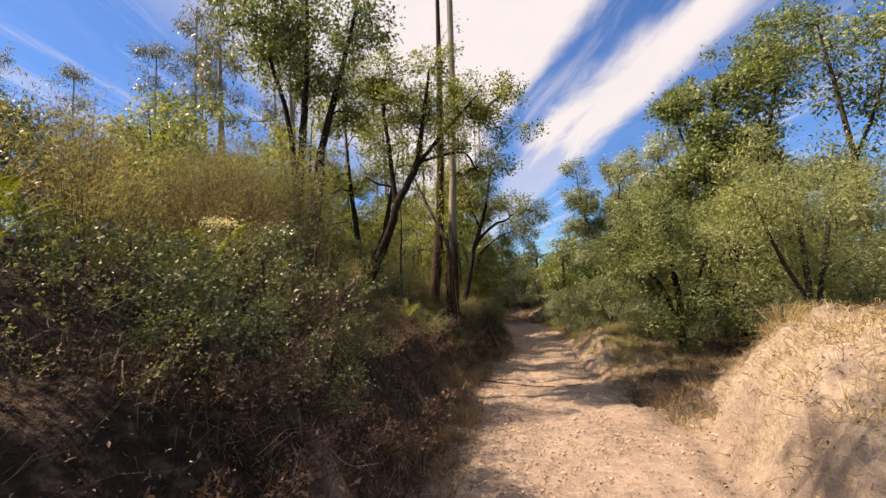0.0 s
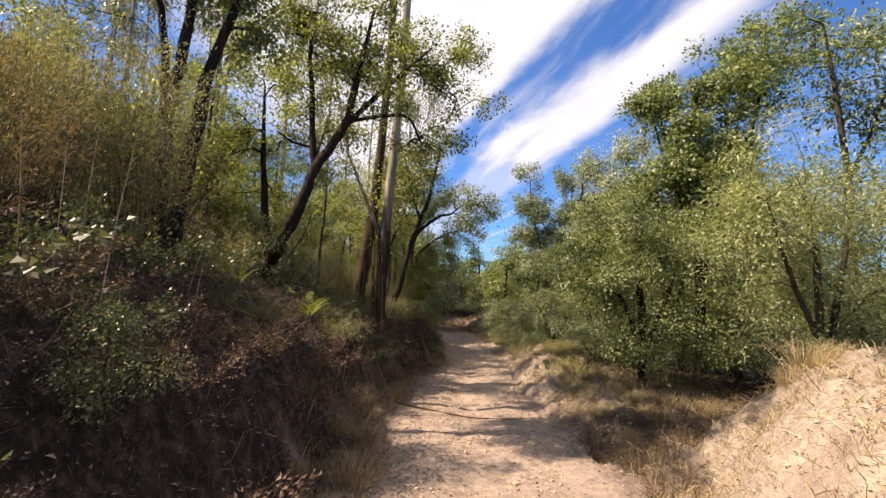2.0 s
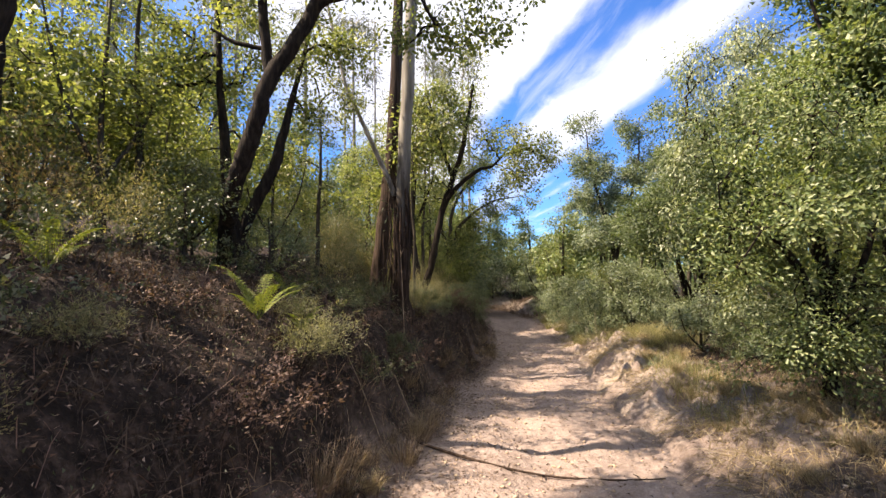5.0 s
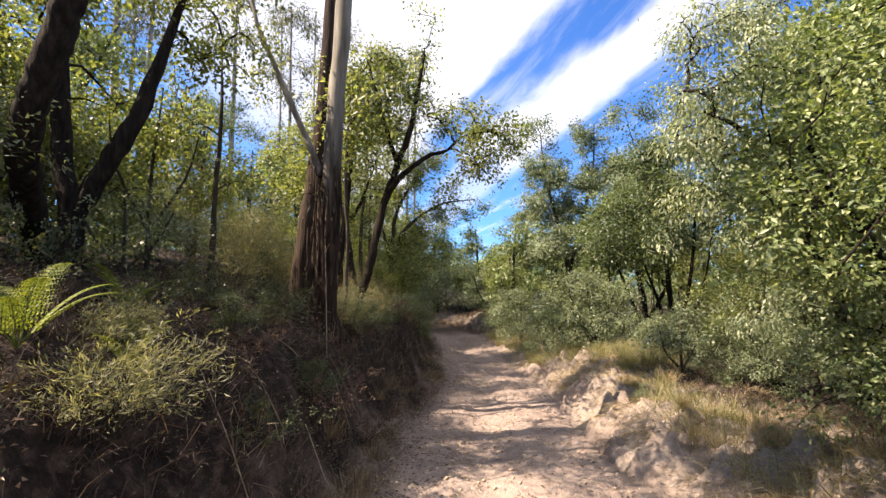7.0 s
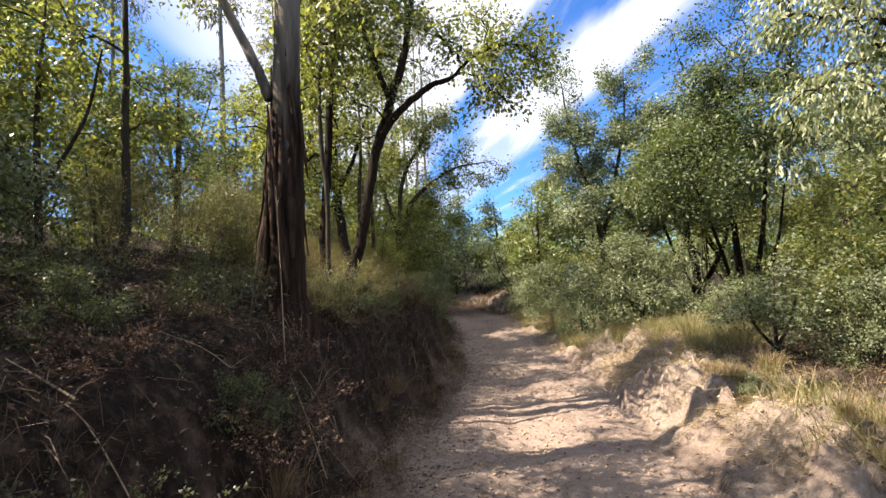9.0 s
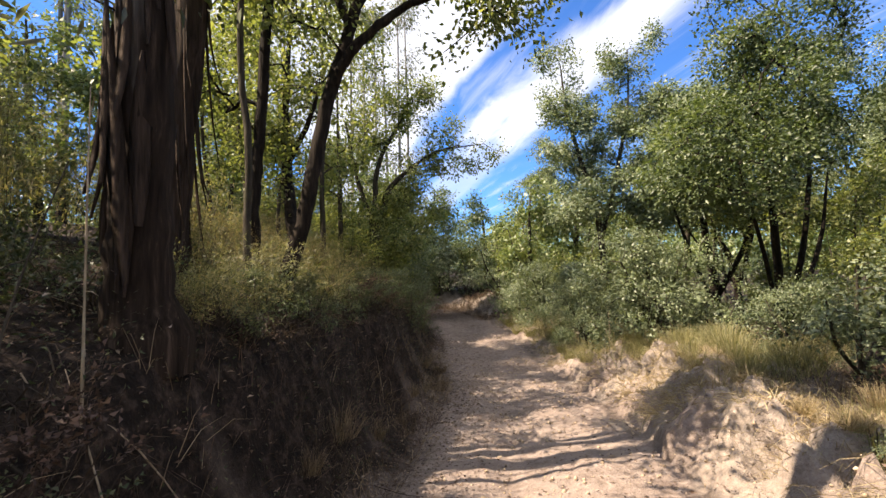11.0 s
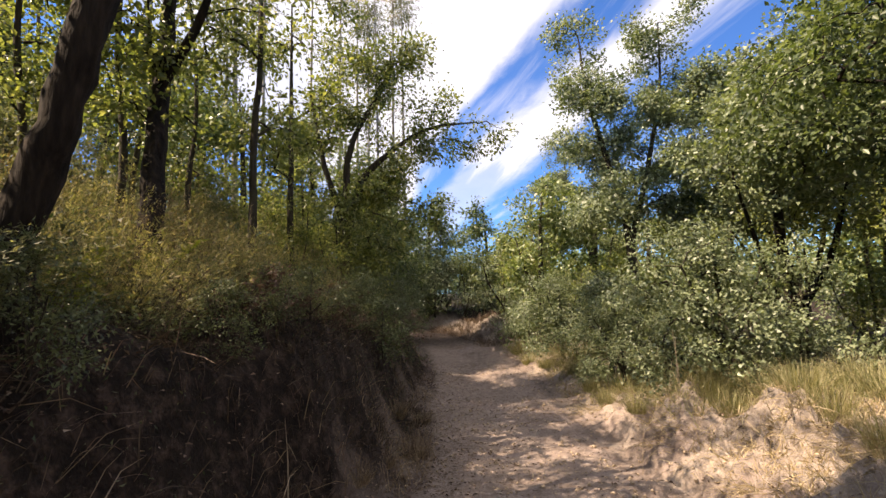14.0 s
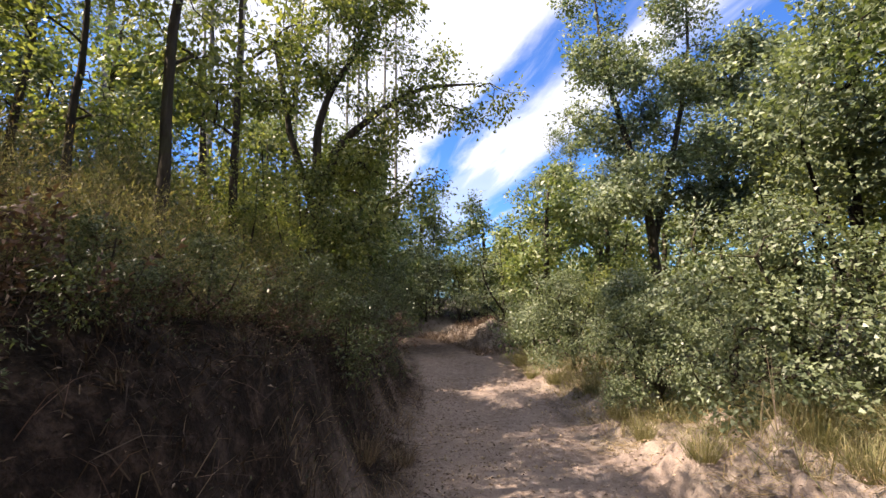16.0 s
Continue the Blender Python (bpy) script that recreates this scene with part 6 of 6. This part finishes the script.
def build_twigs():
    twig("fallen_branch", "thin dark branch lying across the track", lying([(0.72, 11.3), (1.33, 10.72), (2.0, 10.39), (2.62, 10.17), (3.05, 10.02)], 0.015), 0.017, 5, 1, "branch", STRIP_BARK)
    twig("dry_stick", "pale bent stick on the bank's foot", [(-0.85, 3.1, ground_at(-0.85, 3.1) + 0.05), (-0.7, 3.3, ground_at(-0.7, 3.3) + 0.2), (-0.5, 3.5, ground_at(-0.5, 3.5) + 0.42)], 0.005, 1, 2)
    twig("dry_stick", "pale bent stick beside another on the bank", [(-0.85, 3.15, ground_at(-0.85, 3.15) + 0.07), (-0.68, 3.2, ground_at(-0.68, 3.2) + 0.06), (-0.55, 3.15, ground_at(-0.55, 3.15) + 0.05)], 0.004, 0, 3)
    rng = np.random.default_rng(68)
    for k in range(34):
        y = rng.uniform(2.5, 26)
        x = float(track_x(y)) - np.interp(y, HALF_Y, HALF_W) - rng.uniform(0.1, 1.7)
        a, long = rng.uniform(0, 6.28), rng.uniform(0.25, 0.9)
        pts = lying([(x, y), (x + 0.5 * long * math.cos(a) + rng.normal() * 0.04, y + 0.5 * long * math.sin(a)), (x + long * math.cos(a), y + long * math.sin(a))], 0.02)
        twig("dry_stick", "dead stick among the leaves on the bank", pts, rng.uniform(0.003, 0.006), 2, 100 + k, bark=STRIP_BARK if k % 3 else TWIG)
    # dead wood round the foot of the eucalyptus
    for k in range(16):
        y = rng.uniform(10.8, 14.4)
        x = float(track_x(y)) - np.interp(y, HALF_Y, HALF_W) - rng.uniform(0.15, 1.5)
        a, long = rng.uniform(-0.9, 0.9) + math.pi * rng.integers(0, 2), rng.uniform(0.4, 0.9)
        ends = [(x - 0.5 * long * math.cos(a), y - 0.5 * long * math.sin(a)), (x + rng.normal() * 0.05, y), (x + 0.5 * long * math.cos(a), y + 0.5 * long * math.sin(a))]
        twig("dry_stick", "dead grey stick lying by the foot of the eucalyptus", lying(ends, 0.04), rng.uniform(0.004, 0.007), 3, 160 + k, bark=GREY_BARK if k % 2 else TWIG)
    for k, (x, y, dx, dy, h) in enumerate(((0.42, 13.7, -0.08, 0.2, 1.5), (0.75, 13.5, -0.45, 0.3, 1.1), (0.15, 13.6, 0.1, 0.3, 0.9))):
        z = ground_at(x, y)
        twig("dry_stick", "long thin dead stick leaning against the eucalyptus", [(x, y, z - 0.02), (x + dx * 0.45, y + dy * 0.45, z + h * 0.5), (x + dx, y + dy, z + h)], 0.007, 3, 190 + k, bark=TWIG if k < 2 else GREY_BARK)
    # tall dry flower stalks
    for k, (x, y, h, dx, dy) in enumerate(((-1.5, 5.4, 1.15, 0.05, 0), (-1.4, 5.5, 1.2, 0.12, 0), (-1.75, 5.3, 1.05, -0.08, 0), (-1.65, 5.45, 1.0, -0.04, 0.05), (-1.35, 6.9, 0.7, 0.1, 0), (-1.5, 7.1, 0.8, 0.2, 0.05), (4.9, 19.0, 0.5, 0.05, 0), (5.75, 19.6, 0.8, 0.05, 0.05), (5.85, 19.7, 0.75, -0.05, 0), (5.7, 19.75, 0.7, 0.1, 0))):
        z = ground_at(x, y)
        twig("dry_stalk", "tall thin straw-coloured dry stalk", [(x, y, z - 0.02), (x + dx * 0.4, y + dy * 0.4, z + h * 0.5), (x + dx, y + dy, z + h)], 0.004, 3, 200 + k, "stalk")
    # a pale seed head on its long stalk
    x, y = -1.75, 3.3
    z = ground_at(x, y)
    stalk = twig("seed_head_plant", "dry plant with a flat white seed head", [(x, y, z - 0.02), (x + 0.06, y, z + 0.4), (x + 0.16, y + 0.03, z + 0.78)], 0.004, 3, 300, "plant")
    n = 240
    p = rng.normal(size=(n, 3)) * np.array([0.07, 0.07, 0.018]) + np.array([0.16, 0.03, 0.79])
    v, f = blades(rng, p, rng.normal(size=(n, 3)) + np.array([0, 0, 1.2]), np.full(n, 0.02), np.full(n, 0.012), 0.2, 1)
    part("seed_head", mesh_from("seed_head", v, f, SEED), stalk, "fluffy white seed head", kind="stuff")


build_twigs()


def build_tussocks():
    """Single tufts of bleached grass that stand out on the verge."""
    rng = np.random.default_rng(69)

    def tuft(x, y, tall, count, mat, label):
        a = rng.random(count) * 6.283
        pos = np.stack([np.cos(a) * 0.16 * rng.random(count), np.sin(a) * 0.16 * rng.random(count), np.zeros(count) - 0.03], -1)
        spread = rng.random(count)
        way = np.stack([np.cos(a) * spread, np.sin(a) * spread, 1.0 + 1.2 * rng.random(count)], -1)
        v, f = grass_blades(rng, pos, way, tall * (0.35 + 0.8 * rng.random(count)), np.full(count, 0.004), 0.3 + 1.0 * rng.random(count))
        ob = tagged(new("grass_tuft", mesh_from("grass_tuft", v, f, mat)), label, "grass", "grass tufts on the verge")
        ob.location = (x, y, ground_at(x, y))
        return ob
    a = tuft(4.85, 6.75, 0.55, 420, STRAW, "bleached tuft of long dry grass on the mound")
    b = tuft(6.3, 18.2, 0.55, 380, GREEN_GRASS, "yellow-green grass tuft on the verge")
    def more(t, rows):
        for x, y, turn, k in rows:
            c = copy_thing(t, pose(x, y, ground_at(x, y), 0, 0, turn))
            c.scale = (k, k, k)
    # bleached tufts on the mound, in the hollow and along the ledge
    more(a, [(5.3, 6.9, 40, 0.8), (4.5, 6.6, 90, 0.6), (5.9, 7.0, 10, 0.7), (3.9, 8.6, 60, 0.7), (4.2, 8.2, 150, 0.7), (4.6, 8.9, 200, 0.8), (5.2, 9.6, 300, 0.7), (4.1, 9.6, 220, 0.5), (3.6, 8.2, 20, 0.6), (4.9, 8.4, 120, 0.8), (5.4, 8.9, 260, 0.8)])
    more(a, [(4.4, 11.2, 280, 0.5), (4.6, 12.3, 50, 0.5), (5.6, 13.6, 120, 0.6), (5.0, 14.6, 100, 0.5), (6.0, 15.2, 30, 0.7), (5.5, 16.2, 160, 0.5), (4.75, 13.0, 70, 0.45), (5.15, 13.5, 200, 0.4), (5.35, 15.3, 310, 0.45), (5.65, 14.9, 15, 0.5), (5.2, 12.2, 140, 0.5), (5.9, 15.9, 95, 0.45), (6.1, 17.1, 240, 0.45), (4.9, 11.6, 330, 0.5)])
    side = random.Random(70)
    c = tuft(0.0, 7.0, 0.42, 260, FRINGE, "faded grass tuft at the foot of the bank")
    more(c, [(float(track_x(y)) - float(np.interp(y, HALF_Y, HALF_W)) - side.uniform(0.05, 0.6), y, side.uniform(0, 360), side.uniform(0.5, 1.15)) for y in (*np.arange(4.6, 13.6, 0.38), *np.arange(14.5, 22.0, 0.8))])
    # bleached straw along the brow of the ledge
    more(a, [(float(track_x(y)) + float(np.interp(y, HALF_Y, HALF_W)) + side.uniform(0.7, 1.7), y, side.uniform(0, 360), side.uniform(0.35, 0.6)) for y in np.arange(9.3, 15.5, 0.33)])
    more(a, [(-0.1, 6.2, 20, 0.5), (0.1, 8.4, 80, 0.5), (0.35, 9.8, 140, 0.5), (0.2, 7.4, 210, 0.45), (0.7, 11.6, 260, 0.5)])
    # yellow-green tufts further along
    more(b, [(5.6, 2.6, 10, 0.7), (5.1, 3.4, 100, 0.6), (5.4, 11.8, 80, 0.6), (6.3, 12.6, 30, 0.7), (5.9, 14.4, 310, 0.7), (6.0, 16.6, 60, 0.8), (6.7, 16.8, 200, 1.1), (5.9, 17.4, 20, 0.9), (6.6, 17.6, 40, 1.2), (7.0, 18.2, 140, 1.3), (7.9, 18.6, 260, 1.1), (6.5, 18.7, 340, 1.1), (6.8, 18.9, 70, 1.0), (7.4, 18.9, 240, 1.2)])
    more(b, [(6.1, 19.2, 120, 0.9), (7.1, 19.5, 80, 1.3), (7.4, 19.6, 210, 1.1), (6.4, 19.9, 260, 1.0), (6.6, 20.1, 170, 1.0), (5.6, 20.3, 130, 0.8), (7.0, 20.6, 20, 1.2), (6.3, 21.0, 220, 0.9), (5.95, 21.8, 180, 0.8), (6.9, 22.1, 270, 1.0), (6.2, 22.9, 320, 0.9), (6.4, 24.2, 110, 0.9), (6.2, 25.4, 160, 0.9), (6.1, 26.4, 240, 0.9), (6.2, 27.6, 290, 0.9)])


build_tussocks()
